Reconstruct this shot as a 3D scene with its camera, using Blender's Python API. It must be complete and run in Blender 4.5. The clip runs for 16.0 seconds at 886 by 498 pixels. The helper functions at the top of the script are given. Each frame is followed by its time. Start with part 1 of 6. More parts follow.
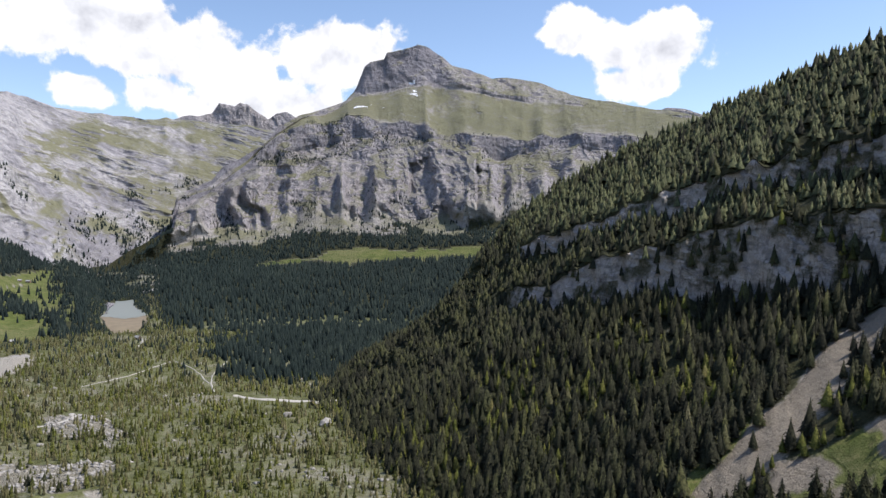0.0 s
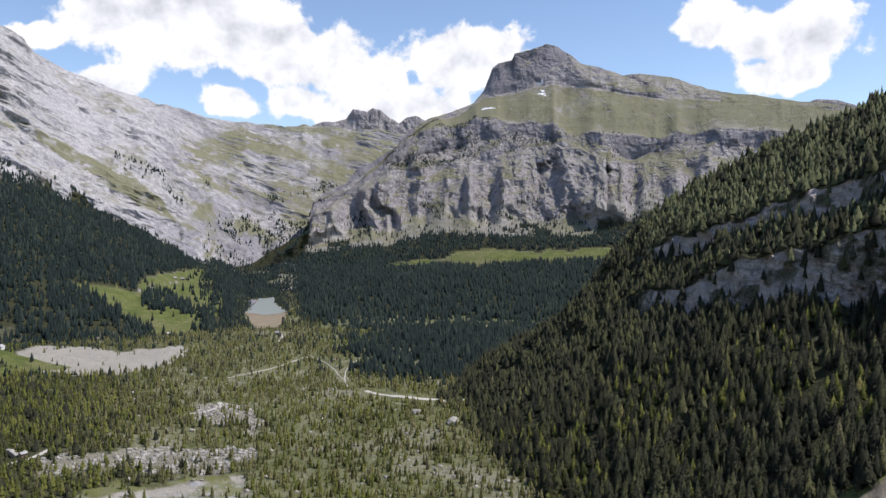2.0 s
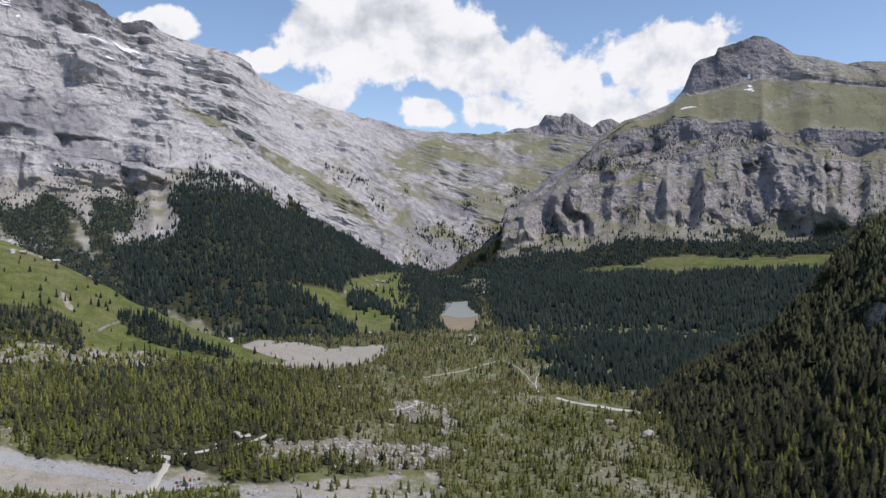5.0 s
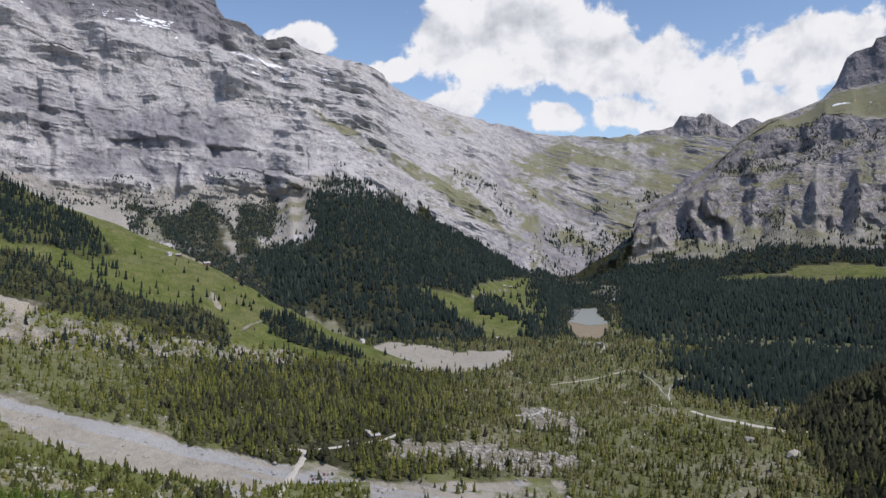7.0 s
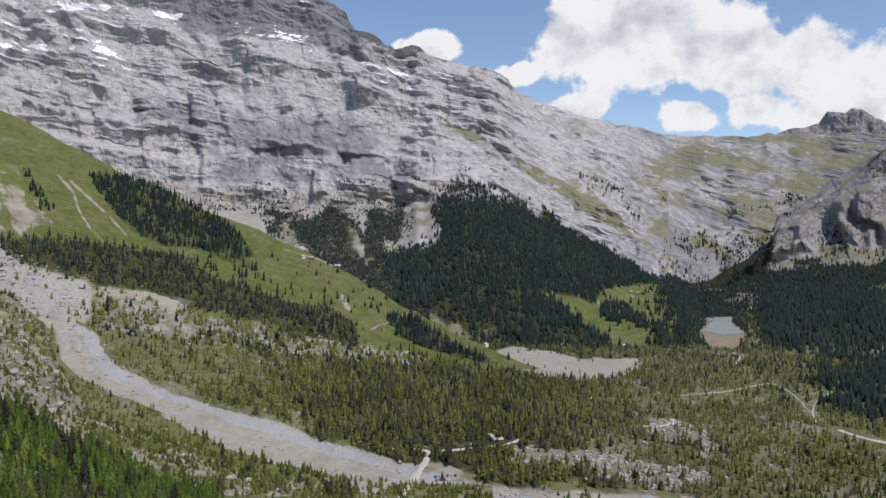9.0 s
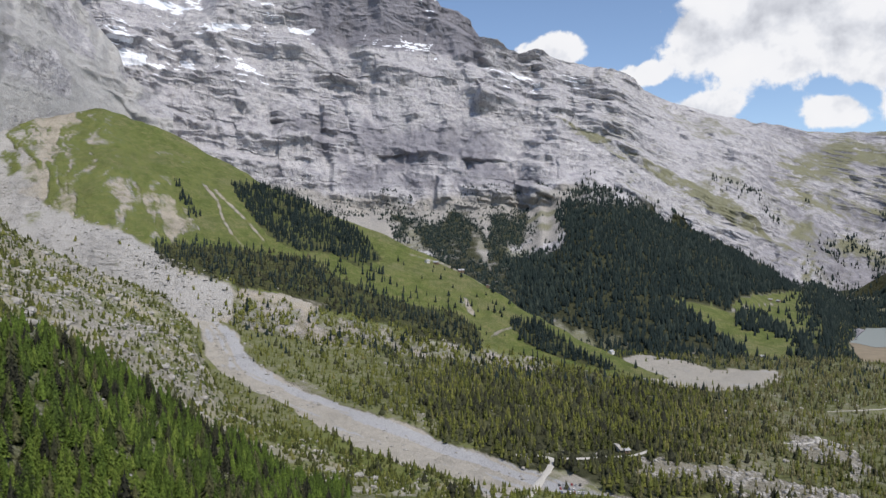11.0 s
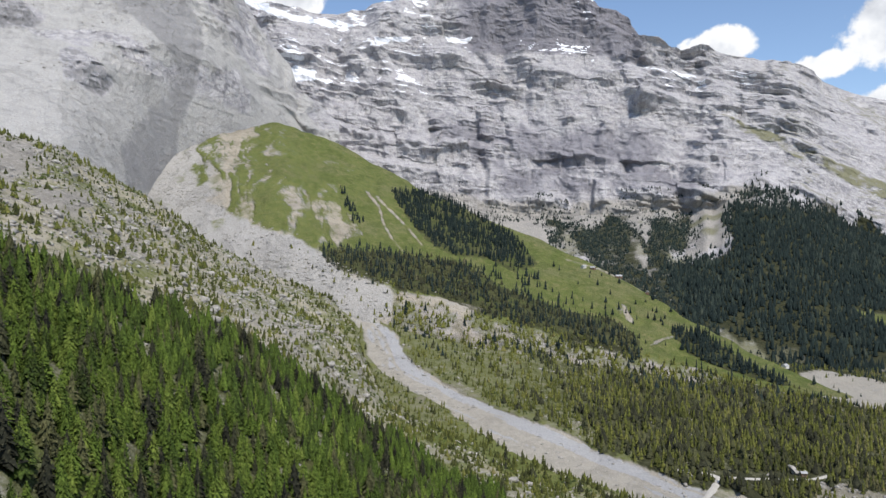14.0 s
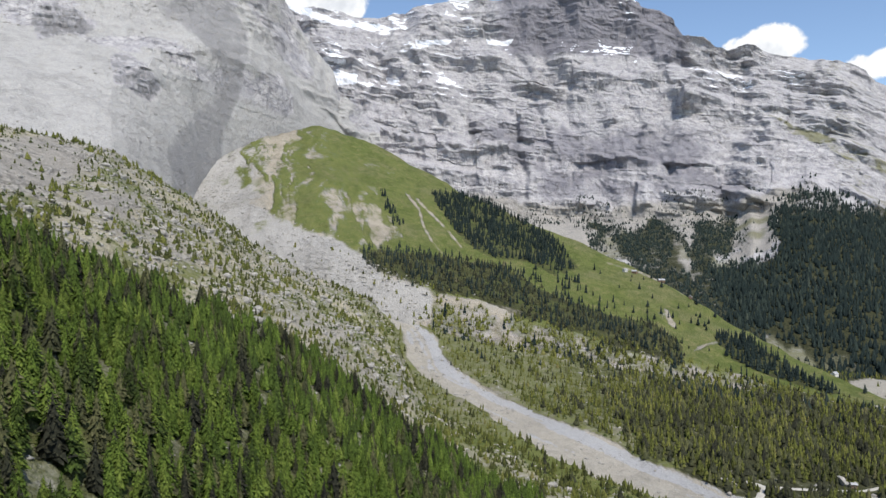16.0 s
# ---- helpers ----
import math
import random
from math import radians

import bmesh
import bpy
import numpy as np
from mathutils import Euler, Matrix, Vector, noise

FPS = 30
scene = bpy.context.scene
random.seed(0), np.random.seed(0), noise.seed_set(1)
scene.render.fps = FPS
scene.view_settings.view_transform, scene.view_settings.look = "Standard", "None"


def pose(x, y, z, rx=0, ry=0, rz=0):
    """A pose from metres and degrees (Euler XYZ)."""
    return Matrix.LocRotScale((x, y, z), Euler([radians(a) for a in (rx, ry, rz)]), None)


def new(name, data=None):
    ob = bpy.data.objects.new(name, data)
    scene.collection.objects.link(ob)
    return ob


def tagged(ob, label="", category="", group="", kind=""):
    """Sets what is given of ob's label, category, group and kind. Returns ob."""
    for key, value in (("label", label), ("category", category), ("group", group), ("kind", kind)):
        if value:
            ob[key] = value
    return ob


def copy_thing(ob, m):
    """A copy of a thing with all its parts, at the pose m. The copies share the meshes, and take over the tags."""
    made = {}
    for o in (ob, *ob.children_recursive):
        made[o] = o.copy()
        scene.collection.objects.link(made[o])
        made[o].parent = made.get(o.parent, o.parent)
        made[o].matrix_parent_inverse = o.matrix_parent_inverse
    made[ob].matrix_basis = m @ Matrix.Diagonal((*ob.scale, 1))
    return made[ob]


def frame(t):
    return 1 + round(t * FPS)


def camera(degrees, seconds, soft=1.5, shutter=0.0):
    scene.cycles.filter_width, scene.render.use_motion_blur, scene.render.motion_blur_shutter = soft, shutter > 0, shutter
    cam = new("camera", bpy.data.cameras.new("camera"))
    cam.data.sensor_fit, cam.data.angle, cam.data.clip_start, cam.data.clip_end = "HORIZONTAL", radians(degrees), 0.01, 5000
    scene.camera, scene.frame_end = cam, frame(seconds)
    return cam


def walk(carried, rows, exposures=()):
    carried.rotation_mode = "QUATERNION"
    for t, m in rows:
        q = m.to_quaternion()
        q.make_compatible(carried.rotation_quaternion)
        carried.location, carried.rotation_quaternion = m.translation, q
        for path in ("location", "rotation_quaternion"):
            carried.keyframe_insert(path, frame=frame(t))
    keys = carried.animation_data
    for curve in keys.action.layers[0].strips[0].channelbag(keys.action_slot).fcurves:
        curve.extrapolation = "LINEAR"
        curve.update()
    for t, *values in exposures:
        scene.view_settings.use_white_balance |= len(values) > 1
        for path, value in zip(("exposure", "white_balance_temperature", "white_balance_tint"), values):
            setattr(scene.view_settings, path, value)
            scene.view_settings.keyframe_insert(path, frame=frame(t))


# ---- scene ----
# The camera hangs still over the valley and pans to its left.
EYE = 200.0
cam = camera(62.85, 16.0, soft=1.5)
ROWS = [  # seconds, yaw, pitch, roll
    (0.0, -0.00, -2.25, 0.22),
    (0.5, 2.52, -2.23, 0.25),
    (1.0, 5.00, -2.23, 0.12),
    (1.5, 7.49, -2.25, 0.08),
    (2.0, 10.04, -2.19, 0.01),
    (2.5, 12.59, -2.16, -0.05),
    (3.0, 15.10, -2.11, -0.05),
    (3.5, 17.61, -2.03, -0.10),
    (4.0, 20.12, -1.92, -0.17),
    (6.5, 32.64, -1.42, -0.11),
    (7.0, 35.17, -1.29, -0.11),
    (7.5, 37.65, -1.22, -0.15),
    (8.0, 40.07, -1.13, -0.08),
    (8.5, 42.51, -1.02, -0.06),
    (9.0, 44.93, -0.95, -0.02),
    (11.5, 57.13, -0.46, -0.12),
    (12.0, 59.53, -0.38, -0.10),
    (12.5, 61.49, -0.33, -0.07),
    (13.0, 63.29, -0.28, -0.01),
    (13.5, 65.08, -0.22, -0.03),
    (14.0, 66.87, -0.17, 0.02),
    (14.5, 68.65, -0.13, 0.09),
    (15.0, 69.72, -0.06, 0.15),
    (15.5, 69.92, -0.02, 0.23),
    (16.0, 70.00, 0.02, 0.31),
]
walk(cam, [(t, pose(0, 0, EYE, 90 + pitch, 0, yaw) @ pose(0, 0, 0, 0, 0, roll)) for t, yaw, pitch, roll in ROWS],
     [(0.0, 0.2, 6420, 13), (3.0, 0.04, 6390, 13), (7.0, -0.17, 6400, 13), (9.0, -0.18, 6400, 12), (12.0, -0.06, 6400, 11), (16.0, 0.09, 6420, 9)])

# ---- light ----
SUN_BEARING, SUN_RISE = -86.0, 57.0   # bearings in degrees to the left of +y
sun_way = Vector((-math.sin(radians(SUN_BEARING)) * math.cos(radians(SUN_RISE)),
                  math.cos(radians(SUN_BEARING)) * math.cos(radians(SUN_RISE)), math.sin(radians(SUN_RISE))))
sun = new("sun", bpy.data.lights.new("sun", "SUN"))
sun.data.energy, sun.data.angle, sun.data.color = 4.2, radians(0.53), (1.0, 0.935, 0.85)
sun.matrix_world = Matrix.Translation((0, 0, 900)) @ sun_way.to_track_quat("Z", "Y").to_matrix().to_4x4()


class Net:
    """Short hand for node trees."""

    def __init__(self, tree):
        self.tree = tree
        tree.nodes.clear()

    def add(self, kind, ins=()):
        n = self.tree.nodes.new(kind)
        self.wire(n, ins)
        return n

    def wire(self, n, ins):
        for k, v in (ins.items() if isinstance(ins, dict) else enumerate(ins)):
            if v is None:
                continue
            if isinstance(v, bpy.types.NodeSocket):
                self.tree.links.new(v, n.inputs[k])
            else:
                n.inputs[k].default_value = (*v, 1) if n.inputs[k].type == "RGBA" and len(v) == 3 else v

    def math(self, op, *ins, clamp=False):
        n = self.add("ShaderNodeMath", ins)
        n.operation, n.use_clamp = op, clamp
        return n.outputs[0]

    def vmath(self, op, *ins):
        n = self.add("ShaderNodeVectorMath", ins)
        n.operation = op
        return n.outputs[0]

    def noise(self, vec, scale, detail=4.0, rough=0.55, distort=0.0):
        n = self.add("ShaderNodeTexNoise", {"Vector": vec, "Scale": scale, "Detail": detail, "Roughness": rough, "Distortion": distort})
        return n.outputs["Fac"]

    def step(self, value, lo, hi):
        n = self.add("ShaderNodeMapRange", {"Value": value, "From Min": lo, "From Max": hi})
        n.interpolation_type = "SMOOTHSTEP"
        return n.outputs[0]

    def attribute(self, key):
        n = self.add("ShaderNodeAttribute")
        n.attribute_name = key
        return n.outputs["Fac"]

    def mix(self, fac, a, b, blend="MIX"):
        n = self.add("ShaderNodeMix")
        n.data_type, n.blend_type = "RGBA", blend
        for sock, v in ((n.inputs[0], fac), (n.inputs[6], a), (n.inputs[7], b)):
            if isinstance(v, bpy.types.NodeSocket):
                self.tree.links.new(v, sock)
            elif sock is n.inputs[0]:
                sock.default_value = v
            else:
                sock.default_value = (*v, 1)
        return n.outputs[2]

    def ramp(self, fac, stops):
        n = self.add("ShaderNodeValToRGB", {0: fac})
        els = n.color_ramp.elements
        while len(els) < len(stops):
            els.new(0.5)
        for e, (p, c) in zip(els, stops):
            e.position, e.color = p, (*c, 1)
        return n.outputs[0]


# ---- sky with fair-weather clouds ----
world = bpy.data.worlds.new("sky")
scene.world = world
world.use_nodes = True
W = Net(world.node_tree)
sky = W.add("ShaderNodeTexSky")
sky.sky_type, sky.sun_disc, sky.sun_elevation, sky.sun_rotation = "NISHITA", False, radians(SUN_RISE), radians(-SUN_BEARING)
sky.altitude, sky.air_density, sky.dust_density, sky.ozone_density = 1600.0, 1.0, 1.2, 1.0
way = W.add("ShaderNodeTexCoord").outputs["Generated"]
xyz = W.add("ShaderNodeSeparateXYZ", {0: way}).outputs
bearing = W.math("MULTIPLY", W.math("ARCTAN2", W.math("MULTIPLY", xyz[0], -1.0), xyz[1]), 57.2958)
rise = W.math("MULTIPLY", W.math("ARCSINE", xyz[2]), 57.2958)
CLOUDS = [(46.5, 14.6, 3.2, 1.3), (31.0, 14.6, 8.6, 3.9), (24.0, 12.8, 5.4, 2.8), (39.0, 12.6, 2.4, 1.1), (34.8, 9.8, 3.2, 1.3),
          (26.5, 9.05, 2.4, 1.4), (17.2, 11.6, 5.6, 3.2), (8.6, 12.4, 5.4, 2.8), (14.5, 8.4, 8.0, 2.6), (21.0, 9.0, 2.6, 1.6),
          (-9.6, 14.3, 2.6, 1.9), (-15.0, 12.8, 4.6, 2.6), (-14.6, 10.4, 3.8, 1.5), (78.7, 18.6, 3.4, 1.5), (67.8, 19.4, 2.0, 1.0),
          (44.0, 21.0, 8.0, 2.5), (0.0, 24.0, 9.0, 3.0), (-40.0, 17.0, 10.0, 4.0), (120.0, 20.0, 12.0, 5.0), (170.0, 14.0, 16.0, 5.0), (-100.0, 15.0, 18.0, 5.0)]
field = None
for cb, cr, wb, wr in CLOUDS:
    u = W.math("DIVIDE", W.math("SUBTRACT", bearing, cb), wb)
    v = W.math("DIVIDE", W.math("SUBTRACT", rise, cr), wr)
    blob = W.math("SUBTRACT", 1.0, W.math("SQRT", W.math("ADD", W.math("MULTIPLY", u, u), W.math("MULTIPLY", v, v))))
    field = blob if field is None else W.math("SMOOTH_MAX", field, blob, 0.25)
puff = W.noise(way, 15.0, 9.0, 0.58, 0.2)
above = W.noise(W.vmath("ADD", way, (0.012, 0.0, 0.03)), 15.0, 4.0, 0.56, 0.2)
lump = W.noise(way, 7.0, 3.0, 0.5)
edge = W.math("ADD", field, W.math("ADD", W.math("MULTIPLY", W.math("SUBTRACT", puff, 0.5), 2.0), W.math("MULTIPLY", W.math("SUBTRACT", lump, 0.5), 1.0)))
cover = W.step(edge, 0.0, 0.22)
lit = W.math("ADD", 0.62, W.math("SUBTRACT", W.math("MULTIPLY", W.math("SUBTRACT", puff, above), 1.9), W.math("MULTIPLY", edge, 0.22)))
body = W.ramp(lit, [(0.0, (0.56, 0.58, 0.63)), (0.33, (0.80, 0.82, 0.86)), (0.55, (0.97, 0.975, 0.985)), (1.0, (1.0, 1.0, 1.0))])
bg_sky = W.add("ShaderNodeBackground", {"Color": sky.outputs[0], "Strength": 0.165})
bg_cloud = W.add("ShaderNodeBackground", {"Color": body, "Strength": 1.0})
W.add("ShaderNodeOutputWorld", {0: W.add("ShaderNodeMixShader", {0: cover, 1: bg_sky.outputs[0], 2: bg_cloud.outputs[0]}).outputs[0]})


# ---- materials ----
def material(name):
    m = bpy.data.materials.new(name)
    m.use_nodes = True
    return m, Net(m.node_tree)


def finish(n, colour, rough=0.9, bump=None, strength=0.5, distance=1.0, spec=0.2):
    ins = {"Base Color": colour, "Roughness": rough, "Specular IOR Level": spec}
    if bump is not None:
        ins["Normal"] = n.add("ShaderNodeBump", {"Strength": strength, "Distance": distance, "Height": bump}).outputs[0]
    b = n.add("ShaderNodeBsdfPrincipled", ins)
    n.add("ShaderNodeOutputMaterial", {0: b.outputs[0]})


def terrain_material(name, rock, grass, gravel, wood, grain=1.0, strata=45.0, streak=0.5, dip=0.0, relief=0.9):
    """Rock, grass, gravel, forest floor and snow, mixed by what grows or lies where."""
    m, n = material(name)
    pos = n.add("ShaderNodeNewGeometry").outputs["Position"]
    attr = {k: n.attribute(k) for k in ("grass", "gravel", "wood", "snow", "dark")}
    big = n.noise(pos, 0.006 * grain, 5.0, 0.6)
    mid = n.noise(pos, 0.035 * grain, 5.0, 0.65)
    fine = n.noise(pos, 0.22 * grain, 4.0, 0.7)
    # bedding: thin layers that follow the height, slightly warped
    sep = n.add("ShaderNodeSeparateXYZ", {0: pos}).outputs
    bed = n.add("ShaderNodeCombineXYZ", {0: n.math("MULTIPLY", sep[0], 0.0055), 1: n.math("MULTIPLY", sep[1], 0.0055), 2: n.math("DIVIDE", n.math("ADD", sep[2], n.math("MULTIPLY", sep[0], dip)), strata)}).outputs[0]
    layers = n.noise(bed, 4.0, 5.0, 0.6, 0.6)
    drip = n.add("ShaderNodeCombineXYZ", {0: n.math("MULTIPLY", sep[0], 0.05 * grain), 1: n.math("MULTIPLY", sep[1], 0.05 * grain), 2: n.math("MULTIPLY", sep[2], 0.017 * grain)}).outputs[0]
    runs = n.noise(drip, 1.0, 4.0, 0.6, 0.3)
    clefts = n.noise(drip, 0.45, 5.0, 0.6, 0.8)
    joints = n.noise(bed, 2.3, 6.0, 0.65, 1.2)
    c = n.ramp(n.math("ADD", n.math("MULTIPLY", layers, 0.5), n.math("MULTIPLY", big, 0.5)), [(0.32, rock[0]), (0.5, rock[1]), (0.66, rock[2])])
    c = n.mix(n.math("MULTIPLY", n.step(runs, 0.52, 0.7), streak), c, rock[3])
    c = n.mix(n.math("MULTIPLY", n.step(fine, 0.48, 0.62), 0.55), c, rock[2])
    c = n.mix(n.math("MULTIPLY", n.step(fine, 0.46, 0.36), 0.5), c, rock[0])
    c = n.mix(n.math("MULTIPLY", n.step(mid, 0.52, 0.62), 0.6), c, rock[0])
    gap = n.math("MINIMUM", n.math("ABSOLUTE", n.math("SUBTRACT", clefts, 0.5)), n.math("ABSOLUTE", n.math("SUBTRACT", joints, 0.5)))
    open_gap = n.math("MULTIPLY", n.step(gap, 0.02, 0.0), n.step(big, 0.4, 0.6))
    c = n.mix(n.math("MULTIPLY", open_gap, 0.55), c, rock[3])
    g = n.mix(n.step(mid, 0.35, 0.68), grass[0], grass[1])
    g = n.mix(n.math("MULTIPLY", n.step(fine, 0.5, 0.75), 0.6), g, grass[2])
    lush = n.mix(n.step(mid, 0.4, 0.65), ALP_GRASS[0], ALP_GRASS[1])
    lush = n.mix(n.math("MULTIPLY", n.step(big, 0.45, 0.65), 0.6), lush, ALP_GRASS[2])
    lush = n.mix(n.math("MULTIPLY", n.step(runs, 0.50, 0.62), 0.6), lush, (0.20, 0.185, 0.085))
    lush = n.mix(n.math("MULTIPLY", n.step(clefts, 0.52, 0.42), 0.5), lush, (0.066, 0.092, 0.022))
    lush = n.mix(n.math("MULTIPLY", n.step(fine, 0.52, 0.40), 0.65), lush, (0.060, 0.082, 0.022))
    lush = n.mix(n.math("MULTIPLY", n.step(fine, 0.60, 0.72), 0.4), lush, (0.24, 0.225, 0.14))
    g = n.mix(n.step(attr["grass"], 0.84, 1.0), g, lush)
    s = n.mix(n.step(fine, 0.3, 0.7), gravel[0], gravel[1])
    s = n.mix(n.math("MULTIPLY", n.step(mid, 0.45, 0.65), 0.6), s, gravel[2])
    speck = n.noise(pos, 0.33 * grain, 2.0, 0.6)
    s = n.mix(n.math("MULTIPLY", n.step(speck, 0.62, 0.72), 0.7), s, tuple(min(0.7, 1.5 * v) for v in gravel[1]))
    s = n.mix(n.math("MULTIPLY", n.step(speck, 0.40, 0.30), 0.6), s, tuple(0.55 * v for v in gravel[3]))
    w = n.mix(n.step(fine, 0.35, 0.65), wood[0], wood[1])
    rag = n.math("ADD", n.math("MULTIPLY", n.math("SUBTRACT", mid, 0.5), 0.9), n.math("MULTIPLY", n.math("SUBTRACT", fine, 0.5), 0.7))

    def ragged(key, soft=0.18):
        return n.step(n.math("ADD", attr[key], rag), 0.5 - soft, 0.5 + soft)

    c = n.mix(ragged("gravel", 0.36), c, s)
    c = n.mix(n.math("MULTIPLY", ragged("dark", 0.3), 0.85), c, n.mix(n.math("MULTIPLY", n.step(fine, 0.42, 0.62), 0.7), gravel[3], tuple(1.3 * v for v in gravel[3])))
    c = n.mix(ragged("grass", 0.28), c, g)
    c = n.mix(ragged("wood", 0.28), c, w)
    c = n.mix(ragged("snow", 0.06), c, (0.82, 0.84, 0.88))
    soft = n.math("MAXIMUM", n.math("MAXIMUM", attr["grass"], attr["wood"]), n.math("MULTIPLY", attr["gravel"], 0.6), clamp=True)
    coarse = n.math("ADD", n.math("MULTIPLY", mid, 11.0), n.math("ADD", n.math("MULTIPLY", layers, 7.0), n.math("MULTIPLY", runs, 7.0)))
    coarse = n.math("MULTIPLY", n.math("SUBTRACT", coarse, n.math("MULTIPLY", open_gap, 3.0)), n.math("SUBTRACT", 1.0, n.math("MULTIPLY", soft, 0.8)))
    h = n.math("ADD", coarse, n.math("ADD", n.math("MULTIPLY", fine, 2.6), n.math("MULTIPLY", n.step(speck, 0.5, 0.75), 0.9)))
    finish(n, c, 0.92, h, relief, 1.0 / grain, 0.1)
    return m


def leaf_material(name, stops, rough=0.75):
    m, n = material(name)
    geo = n.add("ShaderNodeNewGeometry")
    info = n.add("ShaderNodeObjectInfo").outputs["Random"]
    tone = n.math("FRACT", n.math("ADD", n.attribute("tone"), info))
    tone = n.math("ADD", n.math("MULTIPLY", tone, 0.8), n.math("MULTIPLY", geo.outputs["Random Per Island"], 0.2))
    c = n.ramp(tone, stops)
    # Noise specks paint self-shadow of foliage gaps and highlights into the leaf colour.
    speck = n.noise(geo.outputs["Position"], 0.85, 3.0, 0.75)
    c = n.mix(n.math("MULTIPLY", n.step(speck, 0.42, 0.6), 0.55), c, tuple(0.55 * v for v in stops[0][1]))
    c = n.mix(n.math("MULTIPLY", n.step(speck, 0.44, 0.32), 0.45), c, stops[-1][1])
    finish(n, c, rough, n.noise(geo.outputs["Position"], 2.5, 2.0), 0.5, 0.3, 0.06)
    return m


def plain_material(name, a, b, scale=2.0, rough=0.8, metal=0.0):
    m, n = material(name)
    pos = n.add("ShaderNodeNewGeometry").outputs["Position"]
    f = n.noise(pos, scale, 5.0, 0.65)
    c = n.mix(n.step(f, 0.35, 0.7), a, b)
    ins = {"Base Color": c, "Roughness": rough, "Metallic": metal,
           "Normal": n.add("ShaderNodeBump", {"Strength": 0.4, "Distance": 0.1, "Height": n.noise(pos, scale * 4, 3.0)}).outputs[0]}
    n.add("ShaderNodeOutputMaterial", {0: n.add("ShaderNodeBsdfPrincipled", ins).outputs[0]})
    return m


GREY_ROCK = [(0.28, 0.272, 0.292), (0.43, 0.418, 0.422), (0.575, 0.558, 0.545), (0.175, 0.17, 0.197)]
WARM_ROCK = [(0.21, 0.198, 0.215), (0.33, 0.31, 0.315), (0.455, 0.43, 0.41), (0.15, 0.142, 0.165)]
ALP_GRASS = [(0.108, 0.132, 0.038), (0.148, 0.160, 0.053), (0.19, 0.18, 0.095)]
DRY_GRASS = [(0.158, 0.158, 0.092), (0.20, 0.196, 0.126), (0.26, 0.25, 0.185)]
GRAVEL = [(0.29, 0.275, 0.25), (0.38, 0.36, 0.325), (0.255, 0.245, 0.235), (0.185, 0.18, 0.20)]
BED_GRAVEL = [(0.31, 0.288, 0.242), (0.40, 0.375, 0.325), (0.27, 0.253, 0.212), (0.33, 0.335, 0.345)]
# Forest floor, its colour deepened to hold the shade between trees.
FLOOR = [(0.028, 0.033, 0.016), (0.060, 0.060, 0.032)]
MAT_PEAK = terrain_material("peak_rock", WARM_ROCK, DRY_GRASS, GRAVEL, FLOOR, 0.8, 60.0, 0.6)
MAT_WALL = terrain_material("wall_rock", GREY_ROCK, DRY_GRASS, GRAVEL, FLOOR, 0.9, 40.0, 0.3, 0.13, 0.7)
MAT_SPUR = terrain_material("spur_turf", WARM_ROCK, ALP_GRASS, [(0.32, 0.285, 0.225), (0.40, 0.36, 0.29), (0.26, 0.235, 0.175), (0.335, 0.328, 0.313)], FLOOR, 1.6, 30.0)
MAT_SCREE = terrain_material("scree_rock", GREY_ROCK, ALP_GRASS, [(0.37, 0.362, 0.347), (0.46, 0.45, 0.43), (0.32, 0.314, 0.304), (0.225, 0.222, 0.223)], FLOOR, 1.4, 60.0, 0.3)
MAT_HILL = terrain_material("hill_rock", [(0.22, 0.205, 0.18), (0.31, 0.29, 0.255), (0.43, 0.41, 0.375), (0.16, 0.15, 0.135)], ALP_GRASS, [(0.33, 0.30, 0.225), (0.45, 0.41, 0.325), (0.27, 0.25, 0.17), (0.20, 0.19, 0.15)], FLOOR, 3.0, 22.0, 0.55)
MAT_RIDGE = terrain_material("ridge_rock", [(0.26, 0.242, 0.235), (0.42, 0.388, 0.365), (0.55, 0.512, 0.475), (0.15, 0.135, 0.13)], ALP_GRASS, [(0.24, 0.208, 0.162), (0.31, 0.272, 0.215), (0.20, 0.172, 0.135), (0.14, 0.125, 0.10)], FLOOR, 3.0, 22.0, 0.75)
MAT_FLOOR = terrain_material("valley_floor", [(0.17, 0.155, 0.115), (0.23, 0.215, 0.165), (0.34, 0.325, 0.28), (0.14, 0.13, 0.10)], ALP_GRASS, BED_GRAVEL, FLOOR, 3.0, 30.0, 0.2)
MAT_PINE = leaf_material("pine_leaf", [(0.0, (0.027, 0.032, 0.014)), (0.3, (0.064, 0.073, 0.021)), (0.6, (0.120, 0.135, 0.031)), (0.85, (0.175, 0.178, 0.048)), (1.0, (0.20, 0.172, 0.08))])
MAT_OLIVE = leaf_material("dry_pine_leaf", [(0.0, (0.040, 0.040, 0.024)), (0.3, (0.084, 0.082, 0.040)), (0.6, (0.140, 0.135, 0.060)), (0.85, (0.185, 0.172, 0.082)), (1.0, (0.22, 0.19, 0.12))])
# Spruce's own blue-green, pushed bluer to stand in for distance haze.
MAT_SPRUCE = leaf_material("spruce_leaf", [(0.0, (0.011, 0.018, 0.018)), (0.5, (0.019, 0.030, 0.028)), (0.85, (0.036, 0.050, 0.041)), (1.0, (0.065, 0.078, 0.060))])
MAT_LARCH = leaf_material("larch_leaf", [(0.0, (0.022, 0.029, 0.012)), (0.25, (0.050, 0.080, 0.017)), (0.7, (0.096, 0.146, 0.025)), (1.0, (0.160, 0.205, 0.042))])
